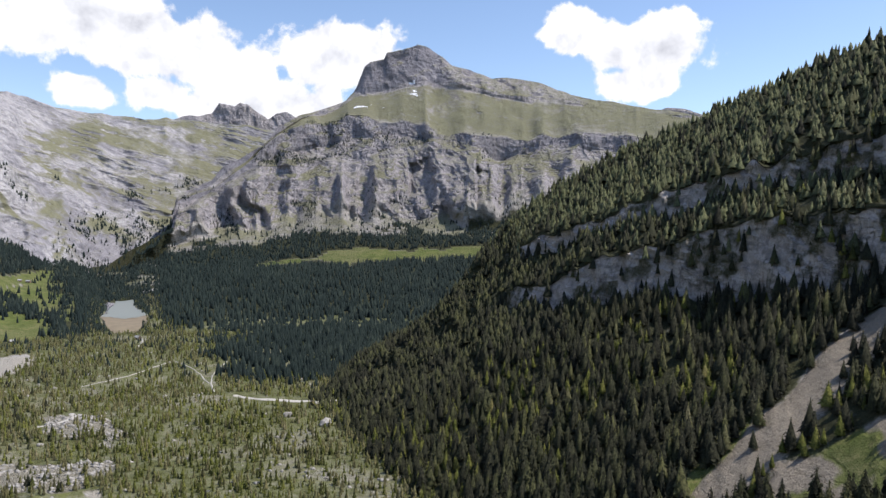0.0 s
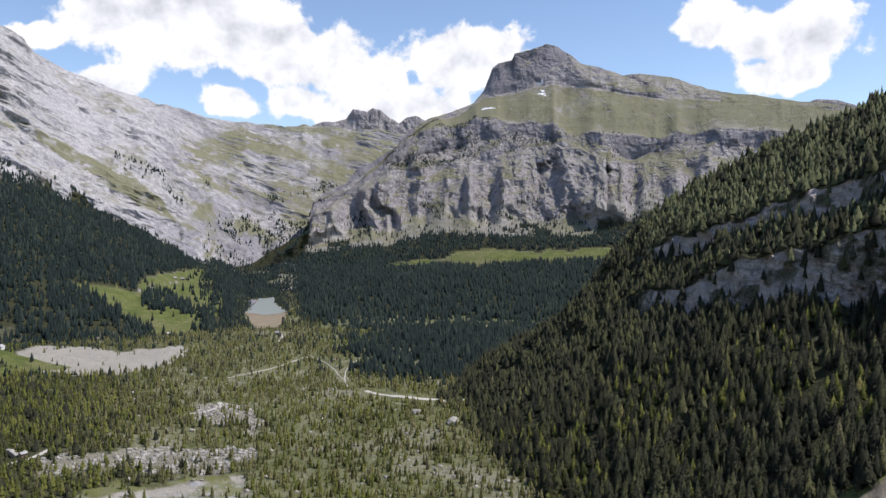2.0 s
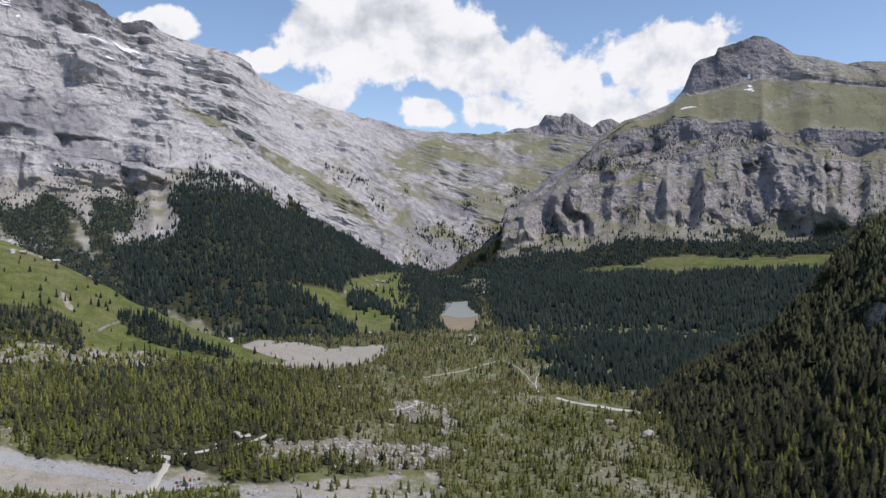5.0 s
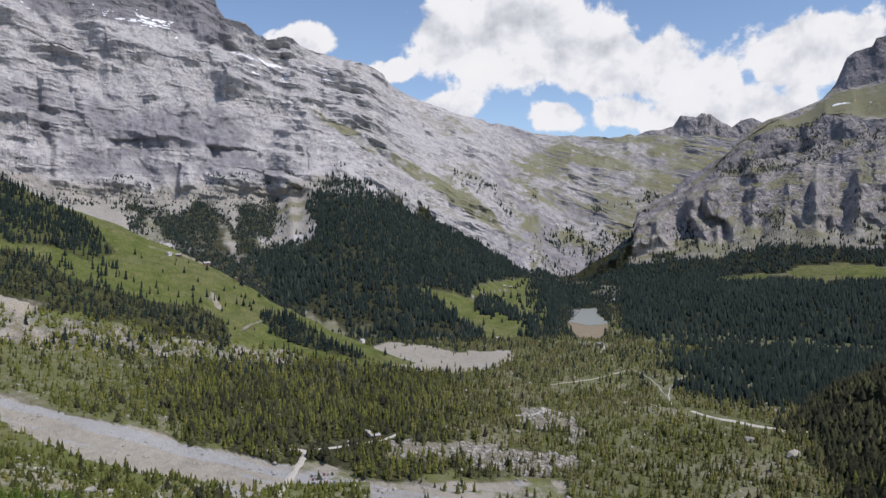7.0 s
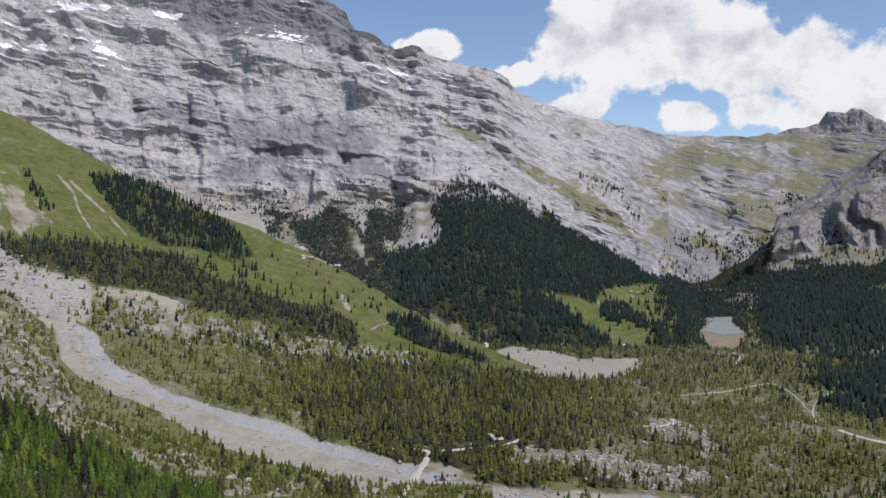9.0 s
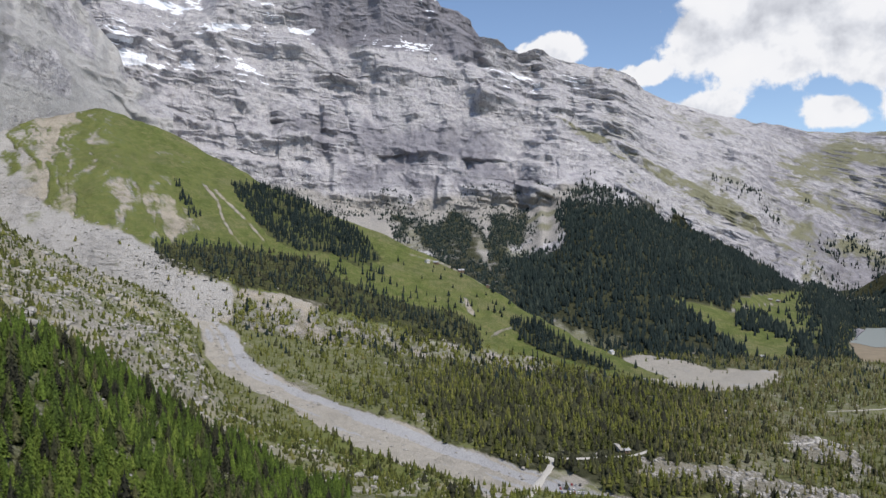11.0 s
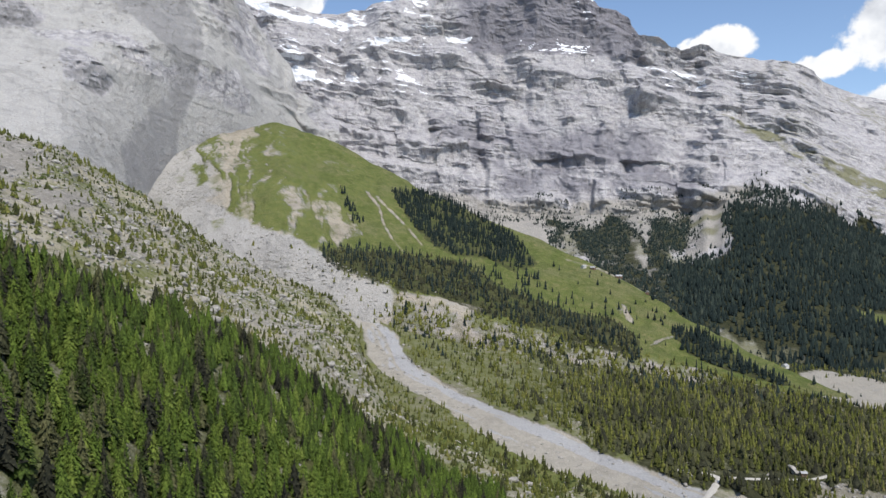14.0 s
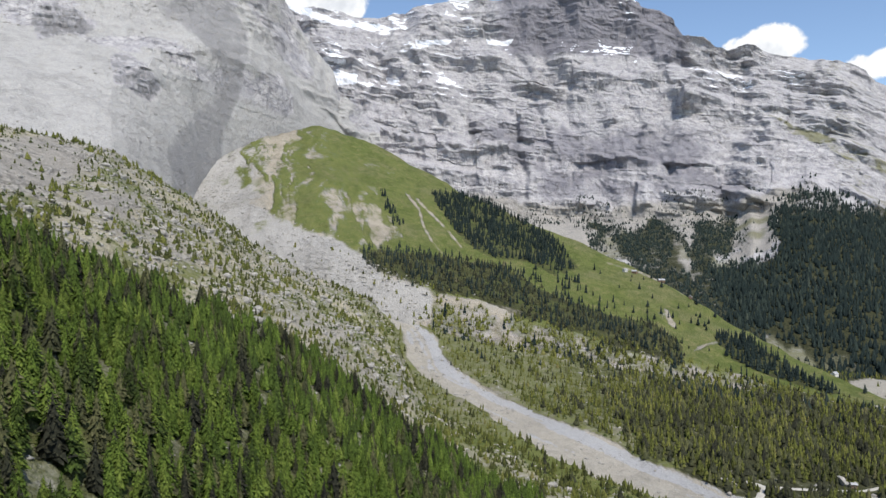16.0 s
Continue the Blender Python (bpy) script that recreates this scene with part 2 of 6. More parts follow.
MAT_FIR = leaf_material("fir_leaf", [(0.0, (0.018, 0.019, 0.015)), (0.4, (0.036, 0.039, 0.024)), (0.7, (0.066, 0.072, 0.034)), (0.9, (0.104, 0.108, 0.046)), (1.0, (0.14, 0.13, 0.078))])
# Grey-green, lightened to stand for stronger sun on the ridge top.
MAT_SUNNY_RIDGE = leaf_material("sunny_ridge_leaf", [(0.0, (0.040, 0.046, 0.028)), (0.4, (0.085, 0.096, 0.050)), (0.75, (0.135, 0.148, 0.072)), (1.0, (0.18, 0.18, 0.105))])
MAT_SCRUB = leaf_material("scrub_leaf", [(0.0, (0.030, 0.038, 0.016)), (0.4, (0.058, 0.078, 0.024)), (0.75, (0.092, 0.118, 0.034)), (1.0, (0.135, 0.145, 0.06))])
MAT_BARK = plain_material("bark", (0.09, 0.07, 0.055), (0.17, 0.15, 0.13), 3.0, 0.9)
MAT_STONE = plain_material("block_stone", (0.24, 0.23, 0.208), (0.43, 0.408, 0.37), 0.35, 0.9)
MAT_TRACK = plain_material("track_gravel", (0.38, 0.36, 0.32), (0.52, 0.50, 0.45), 0.8, 0.95)
MAT_MUD = plain_material("lake_mud", (0.20, 0.158, 0.098), (0.26, 0.21, 0.135), 0.05, 0.7)


# ---- noise and land forms, all in numpy ----
def value_noise(x, y, z, seed=0):
    """Smooth noise, -1 to 1, at the places given."""
    xi, yi, zi = np.floor(x), np.floor(y), np.floor(z)
    fx, fy, fz = x - xi, y - yi, z - zi
    fx, fy, fz = (f * f * f * (f * (f * 6 - 15) + 10) for f in (fx, fy, fz))
    xi, yi, zi = (v.astype(np.int64) for v in (xi, yi, zi))

    def corner(i, j, k):
        h = ((xi + i) * 374761393 + (yi + j) * 668265263 + (zi + k) * 2147483647 + seed * 974711) & 0xFFFFFFFF
        h = ((h ^ (h >> 13)) * 1274126177) & 0xFFFFFFFF
        return ((h ^ (h >> 16)) & 0xFFFF) / 32767.5 - 1.0

    def lerp(a, b, t):
        return a + (b - a) * t

    lo = lerp(lerp(corner(0, 0, 0), corner(1, 0, 0), fx), lerp(corner(0, 1, 0), corner(1, 1, 0), fx), fy)
    hi = lerp(lerp(corner(0, 0, 1), corner(1, 0, 1), fx), lerp(corner(0, 1, 1), corner(1, 1, 1), fx), fy)
    return lerp(lo, hi, fz)


def fbm(x, y, z, octaves=4, seed=0, ridged=False, gain=0.5):
    total, amp, norm = 0.0, 1.0, 0.0
    for o in range(octaves):
        v = value_noise(x, y, z, seed + o * 17)
        total = total + amp * ((1 - 2 * np.abs(v)) if ridged else v)
        norm += amp
        x, y, z, amp = x * 2.03 + 5.2, y * 2.03 + 1.3, z * 2.03 + 9.1, amp * gain
    return total / norm


def smooth(v, lo, hi):
    t = np.clip((v - lo) / (hi - lo), 0, 1)
    return t * t * (3 - 2 * t)


def plan(b, r):
    """Plan place of a bearing (degrees left of +y) and a distance."""
    b = np.radians(b)
    return -np.sin(b) * r, np.cos(b) * r


FAN_X, FAN_Y = plan(79.0, 1300.0)


def ground_height(x, y):
    """The valley floor: the debris fan of the river, the hummocks of an old rockslide, hills behind."""
    d = np.hypot(x - FAN_X, y - FAN_Y)
    z = 195.0 * np.clip(1 - d / 870.0, 0, 1) ** 2
    r = np.hypot(x, y)
    b = np.degrees(np.arctan2(-x, y))
    hum = smooth(r, 520, 760) * (1 - smooth(r, 1150, 1500)) * (1 - smooth(np.abs(b - 33), 20, 42))
    z = z + hum * (9.0 + 9.0 * fbm(x / 130, y / 130, x * 0, 3, 5))
    z = z + 1.6 * fbm(x / 45, y / 45, x * 0, 3, 9) * smooth(r, 300, 500) * (1 - smooth(r, 1700, 2200))
    z = z + 0.45 * np.clip(-y - 260, 0, 1400)
    return z + 0.05 * np.clip(r - 2600, 0, 2500)


def on_ground(b, e):
    """Where the sight line of that bearing and dip meets the valley floor."""
    r = np.linspace(150, 3200, 3000)
    x, y = plan(b, r)
    under = np.nonzero(ground_height(x, y) >= EYE + r * math.tan(radians(e)))[0]
    i = under[0] if len(under) else len(r) - 1
    return float(x[i]), float(y[i])


def inside(px, py, poly):
    hit = np.zeros(px.shape, bool)
    for (x0, y0), (x1, y1) in zip(poly, poly[1:] + poly[:1]):
        if y0 == y1:
            continue
        hit ^= ((y0 > py) != (y1 > py)) & (px < (x1 - x0) * (py - y0) / (y1 - y0) + x0)
    return hit


# Contours of the land, as bearing and rise from the camera's station and distance in plan.
A_CREST = [(-31.27, 5.43, 4200), (-25.48, 6.50, 4200), (-19.81, 7.56, 4200), (-16.19, 8.33, 4250), (-13.70, 8.83, 4300), (-10.73,
    9.34, 4350), (-8.35, 10.24, 4400), (-7.48, 10.55, 4400), (-5.07, 10.88, 4400), (-3.75, 10.86, 4350), (-1.98, 11.54, 4320),
    (-0.65, 11.80, 4300), (0.01, 12.42, 4300), (1.12, 13.12, 4300), (2.01, 13.32, 4300), (3.24, 12.81, 4300), (4.43, 12.62, 4280),
    (4.65, 12.16, 4280), (5.70, 12.01, 4250), (6.18, 11.66, 4250), (6.84, 10.09, 4230), (7.62, 9.14, 4200), (9.01, 8.59, 4000),
    (11.17, 7.85, 3850), (12.87, 6.95, 3700), (13.50, 5.99, 3600), (14.35, 5.42, 3550), (15.80, 4.53, 3480), (16.83, 3.91, 3450),
    (17.65, 2.84, 3400), (19.46, 2.21, 3350), (20.17, 1.62, 3300), (20.42, 0.36, 3280), (20.74, -0.81, 3250), (23.37, -2.32,
    2900), (25.25, -3.71, 2700), (28.15, -6.77, 2300)]
A_HEAD = [(-31.28, 4.87, 4100), (-21.76, 6.87, 4100), (-16.19, 7.99, 4150), (-10.74, 8.66, 4200), (-7.28, 9.07, 4200), (-2.87,
    9.97, 4170), (-0.66, 10.40, 4150), (1.11, 10.60, 4150), (2.88, 10.37, 4150), (4.65, 9.80, 4140), (7.62, 9.05, 4120), (9.02,
    8.25, 3960), (11.17, 7.51, 3820), (12.87, 6.44, 3670), (14.35, 5.12, 3530), (17.65, 2.50, 3390), (20.17, 1.37, 3290), (20.75,
    -0.97, 3230), (28.16, -7.16, 2290)]
A_CRAG_TOP = [(-31.31, 3.55, 3700), (-15.81, 6.17, 3740), (-10.76, 6.70, 3740), (-7.30, 6.54, 3740), (-4.22, 6.21, 3740), (-0.23,
    6.74, 3740), (1.99, 7.42, 3740), (4.20, 7.48, 3760), (6.40, 7.97, 3780), (8.15, 7.67, 3780), (10.74, 7.26, 3760), (12.87,
    6.22, 3650), (14.35, 4.78, 3500), (17.66, 2.16, 3380), (20.18, 1.12, 3280), (20.75, -1.10, 3220), (28.16, -7.55, 2280)]
A_CRAG_FOOT = [(-31.34, 2.42, 3650), (-15.83, 4.73, 3690), (-10.77, 5.46, 3690), (-7.31, 5.50, 3690), (-4.23, 4.64, 3690), (-2.46,
    5.52, 3690), (-0.23, 5.95, 3690), (1.99, 6.60, 3700), (4.20, 6.36, 3710), (6.40, 6.33, 3720), (8.59, 5.59, 3710), (10.75,
    5.21, 3700), (12.88, 4.81, 3600), (14.35, 4.18, 3480), (17.66, 1.99, 3375), (20.18, 0.87, 3275), (20.75, -1.22, 3215), (28.16,
    -7.75, 2275)]
A_WALL_TOP = [(-31.37, 1.28, 3500), (-15.85, 3.67, 3500), (-10.79, 4.38, 3500), (-7.75, 4.41, 3500), (-4.24, 4.20, 3500), (-2.02,
    4.47, 3520), (0.65, 5.91, 3550), (3.76, 5.58, 3550), (6.40, 4.85, 3540), (9.89, 4.10, 3520), (12.46, 3.79, 3500), (14.98,
    3.66, 3450), (17.66, 1.86, 3370), (20.18, 0.70, 3270), (20.75, -1.39, 3210), (28.17, -7.94, 2270)]
A_WALL_FOOT = [(-31.42, -1.00, 3400), (-15.88, 1.37, 3400), (-9.52, 1.82, 3400), (-6.47, 1.38, 3390), (-4.26, 0.66, 3380), (-1.59,
    0.43, 3380), (0.19, 0.25, 3380), (2.86, 0.68, 3390), (4.64, 1.38, 3400), (7.29, 1.06, 3400), (9.90, 0.60, 3400), (12.48, 0.15,
    3390), (13.75, -0.38, 3380), (16.66, -0.30, 3370), (18.28, -0.30, 3330), (20.19, -0.56, 3240), (20.75, -1.72, 3170), (28.17,
    -8.33, 2260)]
A_TALUS = [(-31.45, -2.15, 3150), (-9.54, -0.38, 3150), (-3.38, -0.94, 3120), (3.75, -0.70, 3120), (8.16, -0.54, 3120), (15.43,
    -1.54, 3100), (20.76, -2.14, 3050), (28.18, -8.72, 2200)]
A_SHELF_BACK = [(-31.47, -2.91, 2800), (-9.56, -1.70, 2800), (-2.95, -2.06, 2800), (9.04, -2.48, 2780), (14.61, -3.19, 2760),
    (20.77, -3.60, 2600), (28.18, -8.91, 2100)]
A_SHELF_LIP = [(-31.48, -3.67, 2600), (-9.57, -2.58, 2600), (-2.95, -2.91, 2600), (8.17, -3.50, 2560), (14.61, -3.62, 2560),
    (20.78, -4.31, 2350), (28.19, -9.11, 2000)]
A_BASE = [(-31.66, -10.83, 1000), (-9.66, -11.31, 1080), (-3.00, -11.47, 1080), (8.18, -11.42, 1080), (14.65, -10.35, 1170),
    (20.74, -8.39, 1350), (22.68, -7.87, 1700), (28.20, -9.88, 1500)]
B_CREST = [(3.76, 5.75, 4700), (13.29, 6.76, 4750), (19.80, 7.25, 4700), (24.00, 7.18, 4600), (27.93, 7.70, 4450), (30.85, 8.40,
    4100), (31.27, 8.32, 4300), (34.15, 9.10, 3950), (36.94, 10.10, 3800), (39.18, 11.03, 3650), (39.82, 11.96, 3600), (40.75,
    12.46, 3550), (44.01, 13.46, 3450), (46.76, 14.04, 3350), (48.73, 14.23, 3250), (51.69, 15.54, 3180), (52.89, 16.80, 3150),
    (53.35, 17.23, 3040), (54.78, 17.69, 3120), (55.01, 18.14, 3010), (58.39, 18.91, 3000), (60.55, 19.26, 3000), (63.62, 18.98,
    3010), (67.16, 18.73, 3100), (72.07, 18.16, 3200), (74.73, 17.37, 3200), (76.50, 17.15, 3200), (79.13, 17.44, 3200), (82.58,
    18.10, 3200), (90.76, 17.73, 3200), (101.51, 16.20, 3200), (110.26, 14.52, 3200)]
B_BROW = [(3.76, 4.44, 4500), (13.30, 5.49, 4550), (19.81, 6.19, 4450), (27.95, 6.36, 4150), (30.86, 6.92, 3750), (36.97, 8.56,
    3400), (40.78, 10.32, 3200), (46.80, 11.67, 3020), (51.70, 13.68, 2960), (54.79, 14.97, 2950), (58.37, 14.99, 2950), (63.60,
    15.34, 2950), (67.15, 15.93, 2950), (74.73, 16.15, 2980), (79.13, 16.23, 3000), (90.75, 15.43, 3000), (110.25, 12.59, 3000)]
B_FOOT = [(3.75, -0.43, 3700), (13.33, -1.33, 3500), (19.89, -2.15, 3300), (24.50, -3.32, 3150), (25.60, -3.45, 3000), (30.00,
    -2.59, 2800), (32.22, -0.90, 2720), (36.23, 0.76, 2620), (39.34, 2.76, 2540), (43.30, 4.42, 2500), (45.05, 3.50, 2470),
    (48.49, 2.50, 2420), (51.83, 2.55, 2400), (55.82, 2.20, 2400), (59.61, 2.10, 2400), (66.54, 3.18, 2420), (78.19, 4.87,
    2450), (90.71, 7.83, 2450), (110.22, 6.30, 2450)]
B_BASE = [(3.74, -7.55, 2000), (19.93, -6.34, 2000), (21.73, -5.79, 1960), (22.65, -5.83, 1980), (23.01, -5.95, 1960), (24.73,
    -6.15, 1930), (25.34, -7.39, 1560), (25.77, -8.70, 1300), (27.79, -8.96, 1270), (34.46, -8.80, 1300), (43.36, -8.26, 1330),
    (51.89, -7.98, 1350), (66.66, -5.57, 1450), (78.14, -5.27, 1500), (110.18, -2.20, 1600)]
C_CREST = [(35.83, -10.65, 1040), (39.57, -9.66, 1100), (41.52, -8.84, 1150), (45.56, -6.80, 1230), (49.35, -4.74, 1300), (53.68,
    -2.15, 1380), (58.54, 0.15, 1480), (63.45, 2.17, 1580), (67.88, 4.15, 1680), (72.24, 6.37, 1780), (76.05, 8.31, 1850), (79.96,
    9.51, 1900), (82.53, 8.73, 1880), (85.05, 7.91, 1840), (87.11, 6.85, 1780), (88.72, 5.65, 1700), (89.71, 4.15, 1620), (91.07,
    2.03, 1520), (94.47, -0.48, 1400)]
C_BASE = [(35.83, -11.42, 1000), (39.57, -10.54, 1040), (47.65, -9.12, 1080), (52.37, -7.84, 1080), (57.21, -6.72, 1080), (62.56,
    -5.41, 1090), (67.90, -4.05, 1100), (73.97, -2.01, 1150), (78.96, -0.25, 1200), (82.15, 0.17, 1250), (85.96, -0.23, 1300),
    (89.55, -1.01, 1350)]
D_CREST = [(66.63, 3.64, 2250), (69.32, 5.41, 2260), (72.90, 7.93, 2280), (76.02, 10.05, 2300), (78.23, 11.99, 2320), (78.67,
    13.45, 2330), (80.86, 15.81, 2350), (82.58, 18.50, 2350), (85.13, 21.72, 2400), (88.82, 23.84, 2400), (94.60, 24.00, 2450),
    (101.54, 23.58, 2500), (110.29, 21.88, 2500), (119.23, 19.44, 2500)]
D_MID = [(66.62, 1.86, 2150), (72.00, 5.39, 2150), (76.45, 7.31, 2150), (78.21, 8.79, 2140), (80.83, 10.62, 2050), (82.55, 12.02,
    1950), (85.08, 13.72, 1880), (88.77, 14.84, 1820), (94.55, 15.01, 1800), (101.50, 14.78, 1800), (110.25, 13.88, 1800),
    (119.20, 12.45, 1800)]
D_BASE = [(66.61, 0.08, 2050), (71.97, 0.94, 2000), (78.18, 2.67, 1980), (80.79, 3.07, 1950), (83.35, 3.03, 1900), (85.85, 2.76,
    1800), (88.30, 2.93, 1650), (90.29, 3.30, 1450), (92.62, 4.05, 1280), (94.50, 4.59, 1180), (101.45, 5.59, 1100), (110.21,
    4.95, 1100), (119.17, 4.18, 1100)]
E_NEAR = [(40.72, -25.59, 430), (51.91, -24.19, 420), (60.33, -21.30, 450), (73.64, -19.65, 380), (86.56, -18.30, 290), (94.38,
    -17.48, 240), (101.35, -16.49, 200), (110.13, -14.19, 160), (120.95, -11.84, 120)]
E_EDGE = [(40.75, -20.66, 520), (51.94, -19.82, 560), (60.34, -19.17, 560), (66.96, -17.54, 575), (70.10, -15.28, 590), (73.68,
    -13.18, 590), (76.35, -11.02, 580), (79.86, -8.38, 570), (84.56, -5.92, 550), (89.86, -3.91, 520), (94.47, -1.78, 490),
    (98.06, -0.17, 470), (101.44, 2.10, 450), (110.22, 5.29, 400), (121.02, 6.51, 330)]
E_CREST = [(40.75, -19.29, 560), (51.94, -18.68, 600), (60.36, -16.58, 650), (66.98, -14.33, 690), (70.11, -12.89, 730), (71.91,
    -10.97, 780), (73.03, -8.80, 830), (73.71, -6.61, 880), (75.95, -3.74, 960), (79.89, -2.28, 980), (85.01, 0.54, 970), (89.51,
    4.03, 960), (93.01, 6.00, 940), (94.51, 7.04, 930), (98.10, 7.55, 900), (101.47, 8.03, 870), (110.24, 10.63, 800), (121.03,
    10.63, 650)]
F_CREST = [(-54.20, 14.95, 560), (-40.55, 14.86, 700), (-31.10, 12.34, 800), (-28.87, 11.50, 820), (-23.60, 9.28, 870), (-19.80,
    7.69, 900), (-13.75, 5.15, 950), (-9.51, 3.04, 980), (-7.34, 1.47, 990), (-5.15, -0.31, 1000), (-2.95, -2.73, 1000), (-1.63,
    -5.77, 950), (1.05, -7.82, 910), (3.74, -9.40, 890), (6.41, -11.02, 870), (8.18, -12.79, 840), (9.94, -13.84, 810), (13.41,
    -15.84, 740)]
F_BAND_TOP = [(-54.43, 8.60, 450), (-40.78, 7.17, 580), (-31.26, 5.58, 660), (-27.30, 4.97, 680), (-21.81, 3.73, 710), (-16.69,
    1.96, 750), (-11.70, -0.24, 800), (-7.37, -1.81, 860), (-2.95, -3.53, 950), (1.05, -8.08, 890), (6.41, -11.28, 860), (9.94,
    -13.97, 805), (13.41, -16.05, 735)]
F_BAND_FOOT = [(-54.53, 5.83, 440), (-40.86, 4.52, 570), (-31.32, 3.14, 650), (-27.34, 2.81, 670), (-21.85, 1.68, 700), (-16.72,
    0.26, 740), (-11.71, -1.33, 790), (-7.38, -2.69, 850), (-2.96, -4.42, 930), (1.05, -8.44, 880), (6.41, -11.46, 855), (9.94,
    -14.05, 802), (13.41, -16.17, 732)]
F_CLIFF_TOP = [(-54.66, 2.00, 400), (-40.94, 1.51, 520), (-31.38, 0.52, 590), (-27.40, 0.28, 610), (-23.03, -0.30, 640), (-19.96,
    -1.16, 660), (-15.93, -2.06, 690), (-11.73, -3.43, 720), (-7.40, -5.39, 780), (-2.97, -6.20, 850), (1.05, -9.32, 850), (6.41,
    -11.89, 835), (9.95, -14.22, 795), (13.41, -16.33, 728)]
F_CLIFF_FOOT = [(-54.82, -2.64, 370), (-41.09, -3.54, 500), (-31.50, -4.51, 570), (-27.52, -5.46, 590), (-21.99, -6.10, 630),
    (-15.99, -6.00, 675), (-11.77, -6.74, 705), (-7.42, -7.11, 765), (-2.98, -7.62, 820), (1.05, -10.19, 830), (6.41, -12.32,
    820), (9.95, -14.34, 790), (13.42, -16.45, 725)]
F_FOOT = [(-55.62, -24.43, 170), (-41.82, -26.98, 230), (-32.12, -27.97, 270), (-14.22, -27.93, 350), (-5.35, -25.11, 420), (1.91,
    -21.33, 515), (6.42, -17.59, 630), (9.95, -14.76, 760), (13.42, -16.66, 690)]
G_CREST = [(8.15, 6.98, 4850), (11.38, 7.76, 4850), (12.10, 8.20, 4850), (12.86, 8.13, 4850), (13.50, 7.60, 4850), (14.33, 8.16,
    4850), (14.95, 8.63, 4850), (15.57, 8.73, 4850), (15.98, 8.42, 4850), (16.59, 8.60, 4850), (17.08, 8.66, 4850), (17.61, 7.93,
    4850), (18.61, 7.64, 4850), (19.21, 7.69, 4850), (19.88, 7.49, 4850), (20.59, 7.13, 4850), (22.89, 6.45, 4850)]
G2_CREST = [(-22.53, 6.23, 4900), (-19.80, 7.77, 4900), (-18.21, 8.33, 4900), (-17.00, 8.46, 4900), (-15.78, 7.93, 4900), (-13.31,
    6.52, 4900)]
# Outlines of meadows, woods and gravel, as bearing and rise.
RIVER = [(80.97, -1.17), (76.50, -2.98), (73.98, -4.53), (70.53, -6.86), (69.23, -9.06), (66.14, -10.84), (60.79, -13.03), (54.12,
    -15.44), (49.35, -16.85), (46.81, -17.48), (41.65, -18.93), (35.38, -18.97), (25.58, -18.74), (25.57, -20.72), (50.75,
    -20.62), (51.50, -19.36), (56.33, -17.63), (61.69, -15.63), (65.70, -13.07), (68.79, -11.30), (71.63, -9.94), (72.70, -8.19),
    (73.13, -6.46), (74.83, -4.69), (76.92, -3.14), (81.17, -1.51)]
RIVER_RUN = [(76.5, -2.99), (73.98, -4.41), (71.4, -6.42), (70.01, -9.05), (67.9, -10.47), (64.35, -11.94),
    (60.77, -13.36), (56.32, -14.99), (51.92, -16.48), (47.84, -17.93)]
SIDE_CHANNEL = [(76.92, -2.75), (71.40, -3.48), (67.46, -4.18), (63.23, -4.87), (65.24, -5.26), (69.65, -4.34), (75.24, -3.47)]
GRAVEL_FLAT = [(41.61, -9.69), (39.38, -8.54), (36.26, -8.88), (34.46, -9.45), (30.00, -9.21), (29.55, -9.94), (31.78, -10.75),
    (35.36, -10.98), (38.94, -10.60)]
BLOCK_STRIP = [(39.28, -15.98), (31.10, -16.70), (25.44, -17.21), (24.78, -18.02), (27.65, -18.61), (31.11, -17.91), (38.51,
    -17.12)]
BLOCK_STRIP_FAR = [(29.35, -13.74), (26.74, -13.69), (23.65, -15.27), (24.10, -15.97), (27.19, -14.85)]
ALP_MEADOW = [(37.36, -4.27), (34.46, -4.55), (33.03, -5.08), (32.31, -3.93), (28.89, -3.56), (27.44, -3.46), (27.09, -5.66),
    (26.29, -7.93), (26.91, -9.24), (31.24, -9.31), (32.40, -8.18), (34.10, -6.86), (35.35, -5.70)]
CONE_FOREST = [(43.30, 4.81), (39.34, 2.99), (34.45, 0.31), (30.00, -2.36), (27.35, -4.12), (25.17, -5.64), (25.60, -8.26),
    (33.12, -8.88), (36.26, -8.70), (39.83, -8.32), (43.36, -7.60), (47.68, -5.76), (50.60, -2.89), (48.92, -1.84), (45.71,
    -0.33), (45.05, 2.74)]
LAKE = [(24.79, -5.82), (24.02, -5.94), (23.22, -5.85), (23.04, -6.43), (22.59, -6.69), (22.21, -7.00), (22.37, -7.56), (22.80,
    -8.19), (23.63, -8.11), (24.49, -8.18), (25.08, -7.54), (25.40, -6.92), (24.92, -6.75), (24.84, -6.35)]
LAKE_WATER = [(24.79, -5.82), (24.02, -5.94), (23.22, -5.85), (23.04, -6.43), (22.59, -6.69), (22.21, -7.00), (23.05, -7.16),
    (23.81, -7.21), (24.55, -7.09), (25.33, -7.01), (25.40, -6.92), (24.92, -6.75), (24.84, -6.35)]
SHELF = [(14.69, -3.66), (14.52, -3.23), (9.91, -2.92), (8.60, -2.26), (3.75, -2.35), (-2.95, -2.01), (-9.56, -1.79), (-9.57,
    -2.58), (-2.95, -2.99), (3.75, -3.20), (7.29, -3.55), (9.91, -3.18), (12.49, -3.51)]
